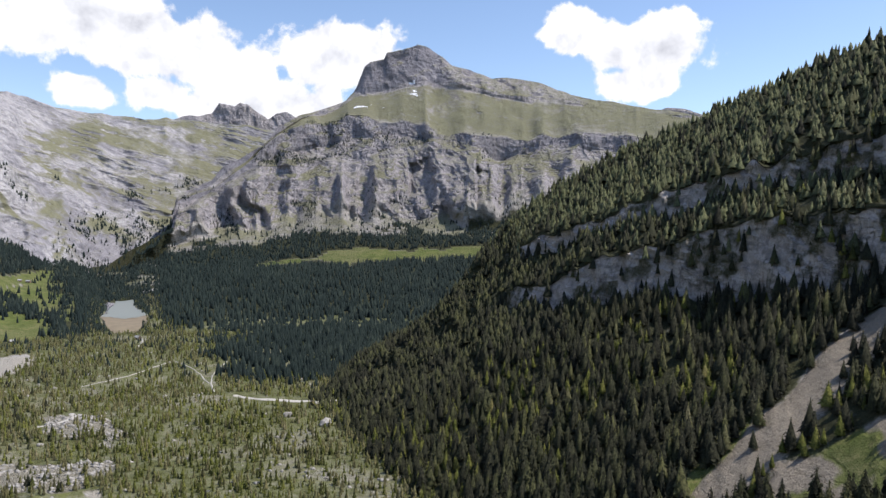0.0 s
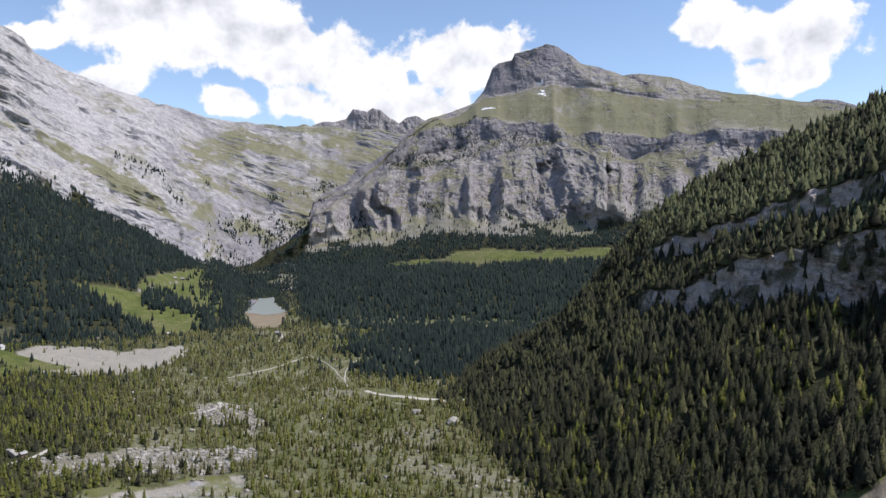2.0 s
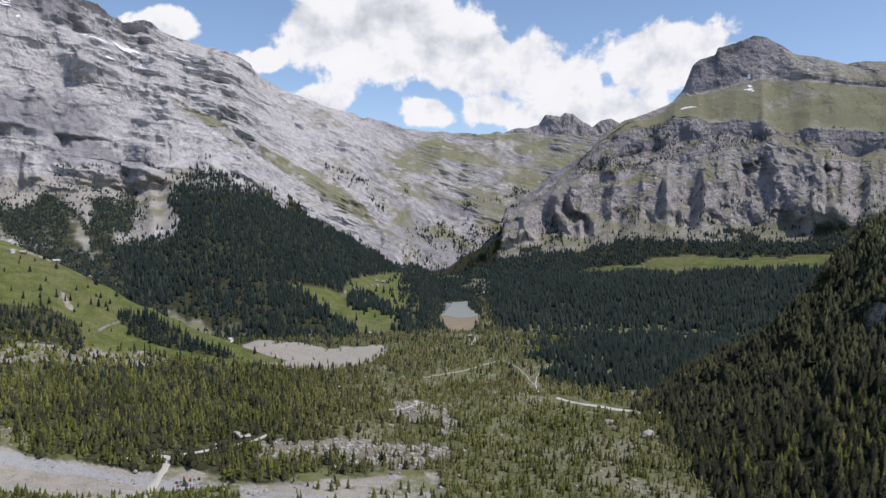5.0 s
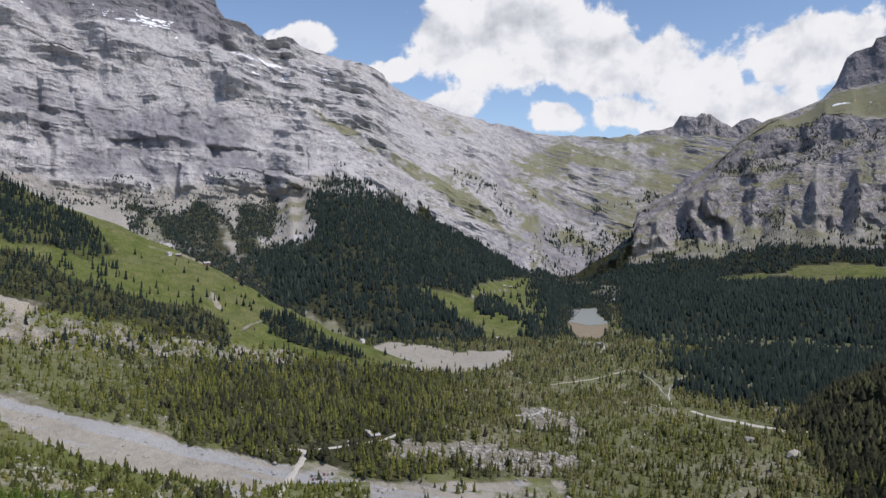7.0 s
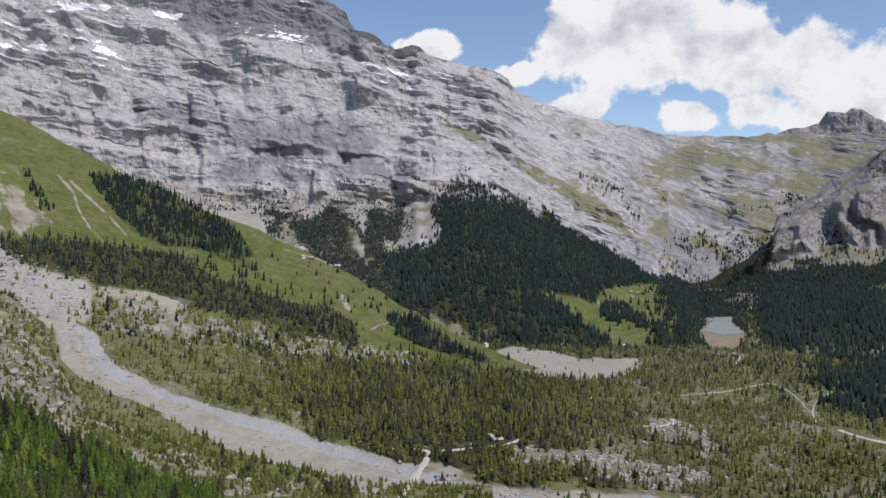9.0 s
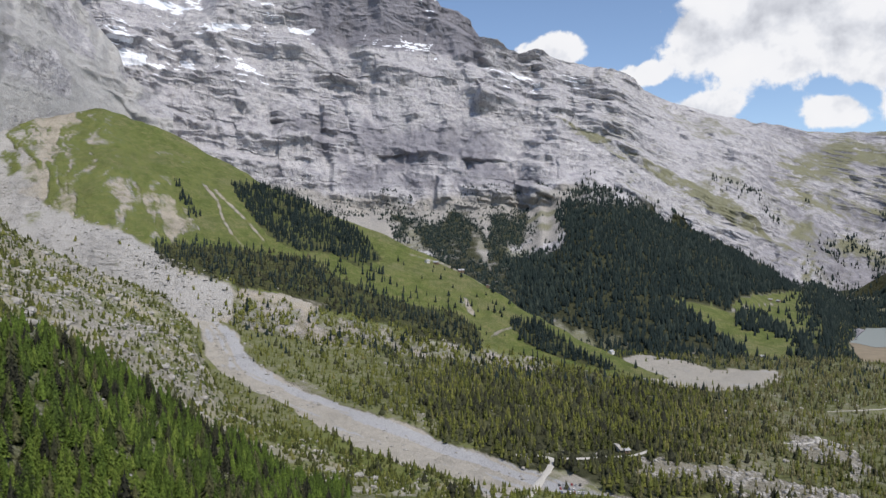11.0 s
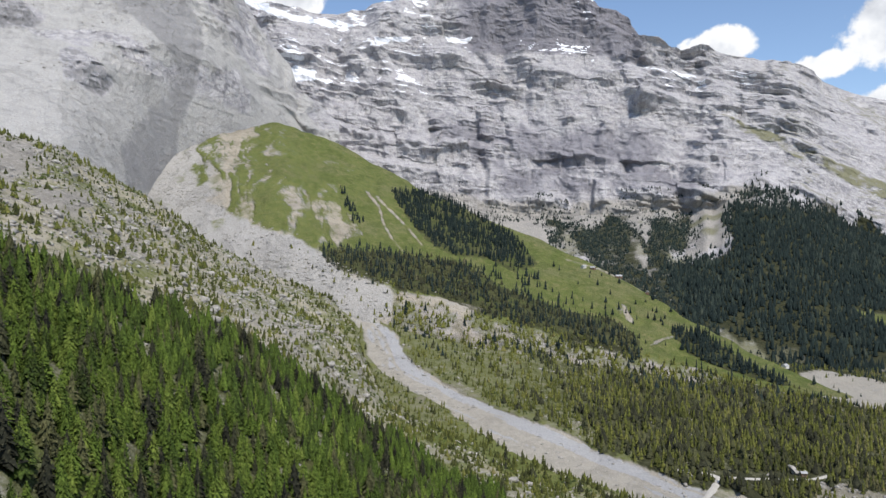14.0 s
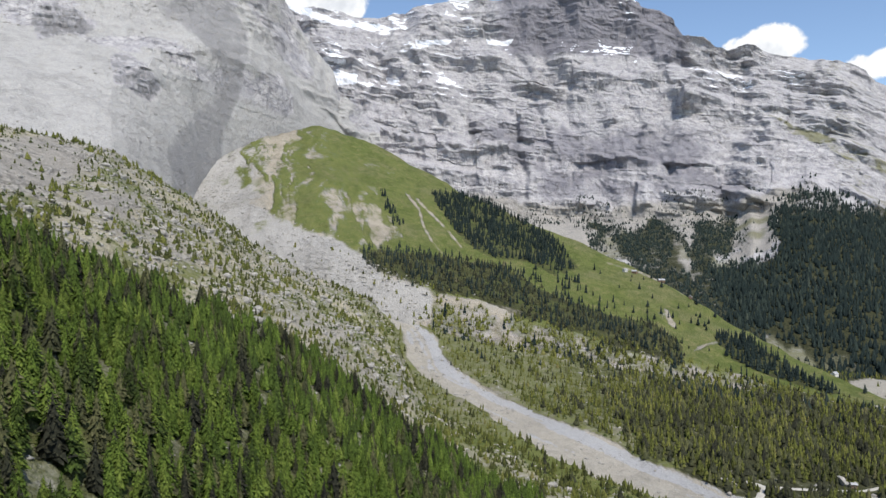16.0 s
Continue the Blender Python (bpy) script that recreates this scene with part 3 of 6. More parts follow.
GROVE = [(70.86, 4.21), (67.88, 4.24), (65.23, 3.19), (63.45, 2.17), (60.77, 0.16), (59.43, -1.41), (61.22, -2.08), (63.45,
    -0.96), (66.12, -0.64), (68.33, 0.39), (69.64, 2.37)]
SPUR_BARE = [(84.81, 6.70), (80.94, 7.70), (80.15, 5.65), (78.13, 4.44), (74.80, 3.64), (73.11, 1.48), (75.23, 0.17), (78.14,
    1.03), (79.76, 2.29), (82.53, 2.67), (84.44, 4.27)]
SPUR_WOOD = [(49.35, -6.04), (47.23, -6.34), (43.52, -8.73), (41.13, -9.76), (41.92, -9.97), (45.56, -8.82), (48.07, -8.07)]
SPUR_FOOT_WOOD = [(76.49, -0.04), (71.39, -0.27), (65.23, -1.40), (62.56, -2.97), (57.21, -4.96), (53.68, -5.59), (51.50, -7.30),
    (51.93, -8.39), (56.33, -7.37), (61.67, -5.63), (67.90, -4.05), (73.12, -2.45), (76.08, -1.13)]
CHUTE = [(-17.88, -20.91), (-19.86, -18.45), (-21.81, -16.60), (-23.12, -14.57), (-23.86, -13.55), (-25.34, -12.89), (-26.92,
    -10.38), (-28.12, -8.60), (-29.64, -7.23), (-32.54, -4.75), (-32.61, -7.37), (-30.37, -9.47), (-29.40, -11.47), (-28.39,
    -12.73), (-27.00, -13.97), (-25.96, -16.08), (-24.14, -18.22), (-23.04, -20.25)]
CHUTE_SIDE = [(-24.00, -20.12), (-25.06, -17.34), (-28.80, -15.39), (-32.72, -11.99), (-32.90, -18.57)]
CHUTE_TURF = [(-16.84, -21.02), (-19.06, -18.46), (-20.83, -16.71), (-22.17, -15.19), (-23.86, -13.55), (-22.94, -15.10), (-21.61,
    -16.81), (-19.87, -18.76), (-18.29, -20.86)]
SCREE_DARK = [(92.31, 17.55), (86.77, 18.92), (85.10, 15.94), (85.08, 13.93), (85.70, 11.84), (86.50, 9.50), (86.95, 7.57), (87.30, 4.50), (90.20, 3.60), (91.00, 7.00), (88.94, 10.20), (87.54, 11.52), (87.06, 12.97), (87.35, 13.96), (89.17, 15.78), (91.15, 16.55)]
WALL_RAMP = [(46.29, 9.83), (43.28, 8.63), (38.89, 6.29), (35.33, 4.09), (31.33, 1.86), (30.00, -0.36), (33.11, 1.42), (36.23,
    3.65), (39.77, 5.85), (43.28, 7.77)]
ROAD_A = [(48.73, -20.61), (47.78, -19.24), (46.91, -18.10), (46.12, -16.94), (45.81, -16.55), (47.75, -16.35), (49.03, -16.43)]
ROAD_B = [(45.81, -16.55), (43.41, -16.41), (41.64, -16.23), (39.86, -16.03), (38.87, -15.63)]
ROAD_C = [(29.46, -14.18), (28.00, -14.10), (27.03, -13.78), (27.34, -13.54)]
TRACK_A = [(16.15, -13.22), (13.93, -13.67), (11.70, -13.88), (9.55, -13.99), (7.66, -13.91)]
TRACK_B = [(17.63, -12.87), (17.85, -12.27), (17.76, -11.67), (17.28, -11.17), (16.66, -10.68)]
TRACK_C = [(17.98, -12.26), (18.54, -11.56), (19.40, -10.93), (20.38, -10.46), (21.32, -10.64), (22.59, -11.04), (23.43, -11.30),
    (25.08, -11.58), (26.70, -11.80)]
TRACK_D = [(22.91, -9.25), (22.57, -8.84), (22.90, -8.49)]
LOT_GROUND = [(46.5, -17.4), (44.5, -17.3), (42.5, -18.2), (41.0, -19.0), (41.5, -19.6), (45.5, -19.6), (46.6, -19.0)]
PARKING = [(46.26, -18.02), (43.86, -17.87), (43.42, -18.77), (45.18, -19.40), (46.48, -19.09)]
HUTS = [(55.25, -1.76), (52.98, -2.05), (55.84, -1.63), (51.02, -3.40), (29.78, -4.45), (30.31, -4.28), (30.89, -8.34), (41.38,
    -8.21), (22.92, -8.71)]
SHEDS = [(40.97, -15.59), (40.39, -15.85)]
BLOCKS = [(12.15, -14.98), (9.10, -15.70), (12.32, -14.93), (9.21, -15.80), (41.04, -15.73)]
PATHS_A = [(72.76, 4.19), (71.90, 3.15), (71.56, 1.84), (70.87, 0.61), (70.08, -0.28)]
PATHS_B = [(72.03, 3.89), (69.64, 1.49), (68.55, 0.16)]
PATHS_C = [(50.85, -7.42), (49.99, -6.92), (49.26, -6.73)]
PATHS_D = [(57.21, -0.96), (55.00, -1.63), (52.58, -2.59), (51.50, -3.37)]
SCAR = [(77.10, 3.82), (75.23, 3.63), (73.75, 2.13), (73.11, 1.04), (74.39, 0.60), (75.65, 1.47), (76.90, 2.32)]
SCAR_LOW = [(54.12, -3.84), (52.59, -4.48), (51.50, -5.78), (52.15, -6.09), (53.46, -5.06)]
LINE_TREES = [(74.89, 4.50), (73.96, 3.87), (73.53, 2.79), (72.89, 1.83), (73.75, 1.70), (74.47, 2.99)]
TREE_BELT = [(67.0, -1.0), (60.0, -2.2), (55.0, -3.6), (52.5, -5.2), (55.0, -5.6), (60.0, -4.2), (67.0, -2.6)]
SCREE_FAN_A = [(52.22, 0.76), (51.73, 0.63), (51.33, -0.74), (50.60, -2.46), (51.83, -1.38), (52.64, -1.16)]
SCREE_FAN_B = [(46.12, 3.17), (45.05, 2.96), (45.27, 0.77), (47.64, -0.76), (48.49, -0.84), (46.78, 0.99)]
SPUR_APRON = [(82.15, -0.24), (78.15, -0.17), (76.08, -1.21), (73.12, -2.54), (67.90, -4.18), (61.67, -5.72), (56.33, -7.55),
    (51.93, -8.52), (47.65, -8.91), (43.52, -9.89), (47.65, -11.43), (60.79, -11.75), (73.98, -7.21), (82.16, -3.58)]
CRAG_A = [(94.73, 13.46), (93.43, 13.80), (92.21, 12.75), (91.04, 11.46), (91.89, 10.67), (93.03, 11.10), (94.53, 11.55)]
CRAG_B = [(99.52, 16.17), (97.80, 16.79), (96.38, 16.08), (95.29, 15.48), (96.37, 14.78), (97.44, 14.83), (99.16, 14.04), (99.68,
    15.06)]
SNOW_A = [(79.46, 13.50), (78.24, 13.71), (76.83, 13.51), (77.00, 12.75), (78.45, 12.62), (79.32, 12.75)]
SNOW_B = [(82.37, 18.43), (80.00, 17.79), (76.50, 17.15), (73.62, 16.99), (73.84, 16.74), (76.50, 16.75), (80.00, 17.23), (82.15,
    17.90)]
SNOW_C = [(74.71, 13.32), (73.38, 13.26), (73.55, 12.75), (74.53, 12.82)]
SNOW_D = [(72.28, 16.12), (69.38, 16.06), (69.60, 15.73), (72.05, 15.63)]
SNOW_E = [(66.70, 16.21), (64.70, 16.02), (64.92, 15.69), (66.43, 15.80)]
ALP_TRACK = [(34.68, -4.82), (33.12, -5.17), (32.22, -4.81), (30.89, -4.59), (29.78, -4.45)]
ALP_TRACK_LOW = [(31.42, -8.26), (30.00, -8.33), (28.23, -8.57), (27.13, -8.64)]
ALP_CLUMP_A = [(32.58, -5.26), (30.89, -5.17), (30.00, -5.91), (28.76, -6.65), (29.11, -7.09), (30.89, -6.85), (32.22, -6.59),
    (32.76, -6.06)]
ALP_CLUMP_B = [(28.67, -6.56), (27.96, -6.90), (27.52, -8.21), (28.05, -8.39), (28.49, -7.44)]
SPUR_SCREE = [(86.13, 7.71), (85.70, 4.93), (84.80, 3.58), (82.64, 2.31), (80.96, 1.47), (78.71, 0.92), (75.85, -0.74), (74.38,
    -1.93), (71.05, -3.14), (71.05, -5.49), (85.76, -7.63), (91.37, 1.46), (91.36, 9.37), (87.66, 9.64)]
HILL_CRAG = [(102.11, 7.23), (99.47, 7.63), (96.33, 6.89), (96.32, 5.50), (98.08, 4.04), (100.46, 3.93), (102.09, 4.42)]
HILL_CRAG_LOW = [(96.32, 3.91), (93.00, 3.83), (92.61, 2.82), (95.22, 2.55)]
CARS_LOW = [(47.64, -19.01), (47.43, -19.22), (47.22, -19.43), (45.14, -19.44), (44.79, -19.35)]


def blur(v, width):
    k = max(1, int(width))
    w = np.hanning(2 * k + 3)
    return np.convolve(np.pad(v, k + 1, mode="edge"), w / w.sum(), "valid")


def soften(m, rounds):
    """Spreads a mask's edge over its neighbours in the grid."""
    m = np.array(m, float)
    for _ in range(rounds):
        q = np.pad(m, 1, mode="edge")
        m = (q[:-2, 1:-1] + q[2:, 1:-1] + q[1:-1, :-2] + q[1:-1, 2:] + 2 * m) / 6
    return m


def along(line, b):
    a = np.array(line)
    return np.interp(b, a[:, 0], a[:, 1]), np.interp(b, a[:, 0], a[:, 2])


def grid_mesh(name, P, material, masks, label, category, soft=True):
    """One terrain sheet from a grid of places, with its masks as point attributes."""
    nr, nc = P.shape[:2]
    me = bpy.data.meshes.new(name)
    idx = np.arange(nr * nc).reshape(nr, nc)
    quads = np.stack([idx[:-1, :-1], idx[:-1, 1:], idx[1:, 1:], idx[1:, :-1]], -1).reshape(-1, 4)
    fill_mesh(me, P.reshape(-1, 3), quads)
    for key, v in masks.items():
        me.attributes.new(key, "FLOAT", "POINT").data.foreach_set("value", np.ascontiguousarray(v, np.float32).ravel())
    me.polygons.foreach_set("use_smooth", np.full(len(quads), soft))
    me.materials.append(material)
    return tagged(new(name, me), label, category, kind="structure")


def fill_mesh(me, verts, faces):
    k = faces.shape[1]
    me.vertices.add(len(verts))
    me.vertices.foreach_set("co", np.ascontiguousarray(verts, np.float32).ravel())
    me.loops.add(faces.size)
    me.loops.foreach_set("vertex_index", np.ascontiguousarray(faces, np.int32).ravel())
    me.polygons.add(len(faces))
    me.polygons.foreach_set("loop_start", np.arange(0, faces.size, k, dtype=np.int32))
    me.update(calc_edges=True)


def normals(P):
    du, dv = np.gradient(P, axis=1), np.gradient(P, axis=0)
    n = np.cross(du, dv)
    n /= np.linalg.norm(n, axis=2, keepdims=True) + 1e-9
    return n * np.sign(n[..., 2:3] + 1e-9)


class Sheet:
    """A terrain sheet over a grid of bearings and distances."""

    def __init__(self, B, r, z):
        self.B, self.r, self.z = B, r, z

    def done(self):
        x, y = plan(self.B, self.r)
        self.P = np.stack([x, y, self.z], -1)
        self.N = normals(self.P)
        self.E = np.degrees(np.arctan2(self.z - EYE, self.r))
        self.jb = self.B + 0.35 * fbm(x / 60, y / 60, self.z / 60, 3, 77)
        self.je = self.E + 0.25 * fbm(x / 60, y / 60, self.z / 60, 3, 78)
        return self

    def zone(self, poly):
        return inside(self.jb, self.je, poly).astype(float)

    def patch(self, size, seed, lo=0.0, hi=0.3):
        x, y, z = self.P[..., 0], self.P[..., 1], self.P[..., 2]
        return smooth(fbm(x / size, y / size, z / size, 4, seed), lo, hi)


class Slope(Sheet):
    """A sheet lofted from its foot up to its crest and down behind."""

    def __init__(self, lines, gaps, b0, b1, step, back=600.0, skirt=0.985, ragged=(), fall=None, rounded=0.0):
        cols = int((b1 - b0) / step) + 1
        self.b = np.linspace(b0, b1, cols)
        rs, zs = [], []
        for k, line in enumerate(lines):
            e, r = along(line, self.b)
            r = blur(r, 1.6 / step)
            if k < len(lines) - 1 or rounded:
                e = blur(e, (0.35 if k < len(lines) - 1 else rounded) / step)
            if k < len(ragged):   # contours wander up and down by so many degrees
                e = e + ragged[k] * blur(fbm(self.b / 2.2, self.b * 0 + 9.3 * k, self.b * 0, 2, 60 + k, True, 0.45), 0.25 / step)
            rs.append(r), zs.append(EYE + r * np.tan(np.radians(e)))
        rr, zz, vv = [], [], []
        if skirt:
            r = rs[0] * skirt
            x, y = plan(self.b, r)
            for f in np.arange(12) / 12:
                low = (ground_height(x, y) - 25) * (1 - f) + zs[0] * f
                if fall and f:   # the slope goes on below its lowest contour, then drops
                    low = zs[0] - fall * (rs[0] - r) * (1 - f)
                rr.append(r + (rs[0] - r) * f), zz.append(low), vv.append(np.full(cols, f - 1))
        for i, g in enumerate(gaps):
            for f in np.arange(g) / g:
                rr.append(rs[i] + (rs[i + 1] - rs[i]) * f), zz.append(zs[i] + (zs[i + 1] - zs[i]) * f), vv.append(np.full(cols, i + f))
        top = len(gaps)
        for i, f in enumerate((0.0, 0.04, 0.12, 0.3, 0.6, 1.0)):
            rr.append(rs[top] + back * f), zz.append(zs[top] * (1 - f) - 20 * f), vv.append(np.full(cols, top + f))
        self.r, self.z, self.v = np.array(rr), np.array(zz), np.array(vv)
        self.B = np.broadcast_to(self.b, self.r.shape)
        self.s = np.radians(self.B) * self.r.mean()

    def carve(self, ribs, beds, seed, strength=None, up=6.0, bedded=1.0, teeth=(), spots=(), overhang=0.1, steep=1.6):
        """Ribs (size, depth, squash) are gullies and buttresses; beds (layer, share, dip) are broken steps of the strata;
        teeth (size, depth) are buttresses with one sheer flank; spots (bearing, rise, width, height, out) are single bulges and niches."""
        w = 1.0 if strength is None else strength(self.v, self.B)
        last = self.v.max() - 1
        w = w * (1 - 0.6 * smooth(self.v, last - 0.02, last + 0.05))
        nil = self.z * 0
        lean = np.clip(np.gradient(self.r, axis=0) / (np.gradient(self.z, axis=0) + 1e-6), 0, steep) * (self.v < last)
        zone_ = 0.45 + 1.1 * fbm(self.s / 420, self.z / 240, nil, 3, seed + 77)
        rise = np.degrees(np.arctan2(self.z - EYE, self.r))
        out = nil
        for k, (size, depth) in enumerate(teeth):
            u = (self.s + 0.55 * size * fbm(self.s / size, self.z / size * 0.8, nil, 4, seed + 130 + k)) / size + 0.35 * fbm(nil, self.z / size * 0.9, nil + 3.1, 2, seed + 140 + k)
            n = np.floor(u)
            f = u - n
            bold = np.clip(0.35 + 0.9 * value_noise(n * 5.3 + 0.5, self.z / size * 0.7, nil, seed + 150 + k), 0, 1)
            out = out + depth * bold * smooth(f, 0.0, 0.62) * (1 - smooth(f, 0.66, 1.0))
        for b0, e0, wide, high, far in spots:
            ju = (self.B - b0) / wide + 0.3 * fbm(self.s / 45, self.z / 45, nil, 3, seed + 170)
            jv = (rise - e0) / high + 0.3 * fbm(self.s / 45, self.z / 45, nil, 3, seed + 171)
            out = out + far * (1 - smooth(np.maximum(np.abs(ju), np.abs(jv)), 0.6, 1.0)) * (0.65 + 0.35 * np.clip(ju, -1, 1))
        for k, (layer, share, dip) in enumerate(beds):
            knee = math.radians(42) * self.r.mean()
            block = np.floor((self.s + layer * 0.9 * fbm(self.s / (layer * 2), self.z / (layer * 2), nil, 3, seed + 5 + k)) / (layer * 2.1))
            t = (self.z - dip * self.s - (0.28 if dip else 0.0) * np.minimum(self.s - knee, 0) + layer * 0.75 * fbm(self.s / (layer * 4), self.z / (layer * 4), nil, 5, seed + 3 + k, False, 0.6)) / layer
            t = t + 0.22 * bedded ** 3 * value_noise(block * 4.7 + 0.5, np.floor(self.z / (layer * 3)) + 0.5, nil, seed + 6 + k)
            n = np.floor(t)
            f = t - n
            bold = bedded * np.clip(zone_ + 1.3 * value_noise(n * 3.7 + 0.5, self.s / (layer * 2.2), nil, seed + 8 + k), 0, 1)
            lip = smooth(f, 0.38, 0.66) * (1 - smooth(f, 0.68, 0.76))
            joint = value_noise(block * 7.13 + 0.37 * n, n * 3.31, nil, seed + 60)
            self.r = self.r - 0.3 * bedded ** 3 * layer * w * bold * joint / (1 + lean) ** 2
            self.r = self.r + bold * w * layer * (share * lean * (smooth(f, 0.66, 0.98) - f) - overhang * share * lip)
        for k, (size, depth, squash) in enumerate(ribs):
            bend = self.s + 0.7 * size * fbm(self.s / size * 0.7, self.z / size * 0.7, nil, 3, seed + 30 + k)
            q = fbm(bend / size, self.r / size * 0.5, self.z / size * squash, 4, seed + 11 * k, True, 0.5)
            out = out + depth * q * np.clip(0.75 + 0.7 * fbm(self.s / size / 3, self.z / size / 3, nil, 2, seed + 120 + k), 0.15, 1.5)
        self.r = self.r - w * out
        x, y = plan(self.B, self.r)
        self.z = self.z + up * w * fbm(x / 60, y / 60, self.z / 60, 4, seed + 90)
        return self


def stroke(sheet, line, width):
    """How near a sheet's places lie to a path, 0 to 1."""
    best = np.full(sheet.B.shape, 9.0)
    for (b0, e0), (b1, e1) in zip(line, line[1:]):
        db, de = b1 - b0, e1 - e0
        t = np.clip(((sheet.B - b0) * db + (sheet.E - e0) * de) / (db * db + de * de), 0, 1)
        best = np.minimum(best, np.hypot(sheet.B - b0 - t * db, sheet.E - e0 - t * de))
    return np.clip(1.5 - best / width, 0, 1)


def run_of(x, y, pts):
    """Distance to the side of a winding line, and distance along it."""
    best, side, way_ = np.full(x.shape, 1e9), np.zeros(x.shape), np.zeros(x.shape)
    gone = 0.0
    for (x0, y0), (x1, y1) in zip(pts, pts[1:]):
        dx, dy = x1 - x0, y1 - y0
        long = math.hypot(dx, dy)
        t = np.clip(((x - x0) * dx + (y - y0) * dy) / long ** 2, 0, 1)
        d = np.hypot(x - x0 - t * dx, y - y0 - t * dy)
        near = d < best
        best = np.where(near, d, best)
        side = np.where(near, ((x - x0) * dy - (y - y0) * dx) / long, side)
        way_ = np.where(near, gone + t * long, way_)
        gone += long
    return side, way_


NONE = lambda s: np.zeros(s.r.shape)
rng = np.random.default_rng(7)


def sow(s, density, per_m2, seed):
    """Places on a sheet, by area and density (0 to 1)."""
    g = np.random.default_rng(seed)
    P = s.P
    a, b, c = P[:-1, :-1], P[:-1, 1:], P[1:, :-1]
    area = np.abs((b - a)[..., 0] * (c - a)[..., 1] - (b - a)[..., 1] * (c - a)[..., 0])
    lam = area * density[:-1, :-1] * per_m2
    n = g.poisson(lam)
    i, j = np.nonzero(n)
    rep = n[i, j]
    i, j = np.repeat(i, rep), np.repeat(j, rep)
    fu, fv = g.random(len(i))[:, None], g.random(len(i))[:, None]
    return P[i, j] * (1 - fu) * (1 - fv) + P[i, j + 1] * fu * (1 - fv) + P[i + 1, j] * (1 - fu) * fv + P[i + 1, j + 1] * fu * fv


# ---- tree and stone shapes ----
def cone_tree(tiers, points, seed, width=0.17, star=0.35):
    """A small conifer of stacked ragged skirts, one metre high."""
    g = np.random.default_rng(seed)
    V, F = [], []
    for t in range(tiers):
        lo = 0.06 + 0.94 * t / tiers * 0.92
        hi = min(1.0, lo + 1.5 / tiers) if t < tiers - 1 else 1.0
        rad = width * (1 - t / tiers) ** 0.8 * g.uniform(0.85, 1.15)
        k = len(V)
        V.append((g.normal(0, 0.01), g.normal(0, 0.01), hi))
        for q in range(points):
            a = 2 * math.pi * (q + 0.3 * g.random() + 0.5 * t) / points
            rr = rad * (1 + star * g.uniform(-1, 1) * (1 if q % 2 else 0.6))
            V.append((math.cos(a) * rr, math.sin(a) * rr, lo + 0.05 * g.uniform(-1, 1)))
        F += [(k, k + 1 + q, k + 1 + (q + 1) % points) for q in range(points)]
    return np.array(V), np.array(F)


def bough_tree(whorls, arms, seed, width=0.2, droop=0.35, bare=0.05):
    """A conifer crown one metre high: a dark core and many ragged boughs round it."""
    g = np.random.default_rng(seed)
    V, F = [(0, 0, 0.93)], []
    for q in range(6):
        V.append((math.cos(q * 1.0472) * width * 0.72, math.sin(q * 1.0472) * width * 0.72, bare + 0.05 * g.random()))
    F += [(0, 1 + q, 1 + (q + 1) % 6) for q in range(6)]
    count = whorls * arms
    for a in range(count):
        f = 1 - (1 - (a + g.random()) / count) ** 0.62   # more boughs low down
        z = bare + (0.99 - bare) * f
        L = width * ((1 - f) ** 0.8 + 0.035) * g.uniform(0.72, 1.18)
        ang = a * 2.39996 + g.uniform(-0.5, 0.5)
        c, s = math.cos(ang), math.sin(ang)
        wd = L * g.uniform(0.12, 0.24) + 0.007
        tilt = -L * droop * g.uniform(-0.3, 1.2)
        inner, twist = L * g.uniform(0.42, 0.7), g.uniform(-0.6, 0.6) * wd
        k = len(V)
        V += [(c * inner - s * wd, s * inner + c * wd, z + 0.025 + twist), (c * inner + s * wd, s * inner - c * wd, z + 0.025 - twist), (c * L, s * L, z + tilt)]
        F.append((k, k + 1, k + 2))
    k = len(V)
    V += [(0.02, 0, 0.88), (-0.012, 0.018, 0.88), (-0.012, -0.018, 0.88), (0, 0, 1.0)]
    F += [(k, k + 1, k + 3), (k + 1, k + 2, k + 3), (k + 2, k, k + 3)]
    return np.array(V), np.array(F)


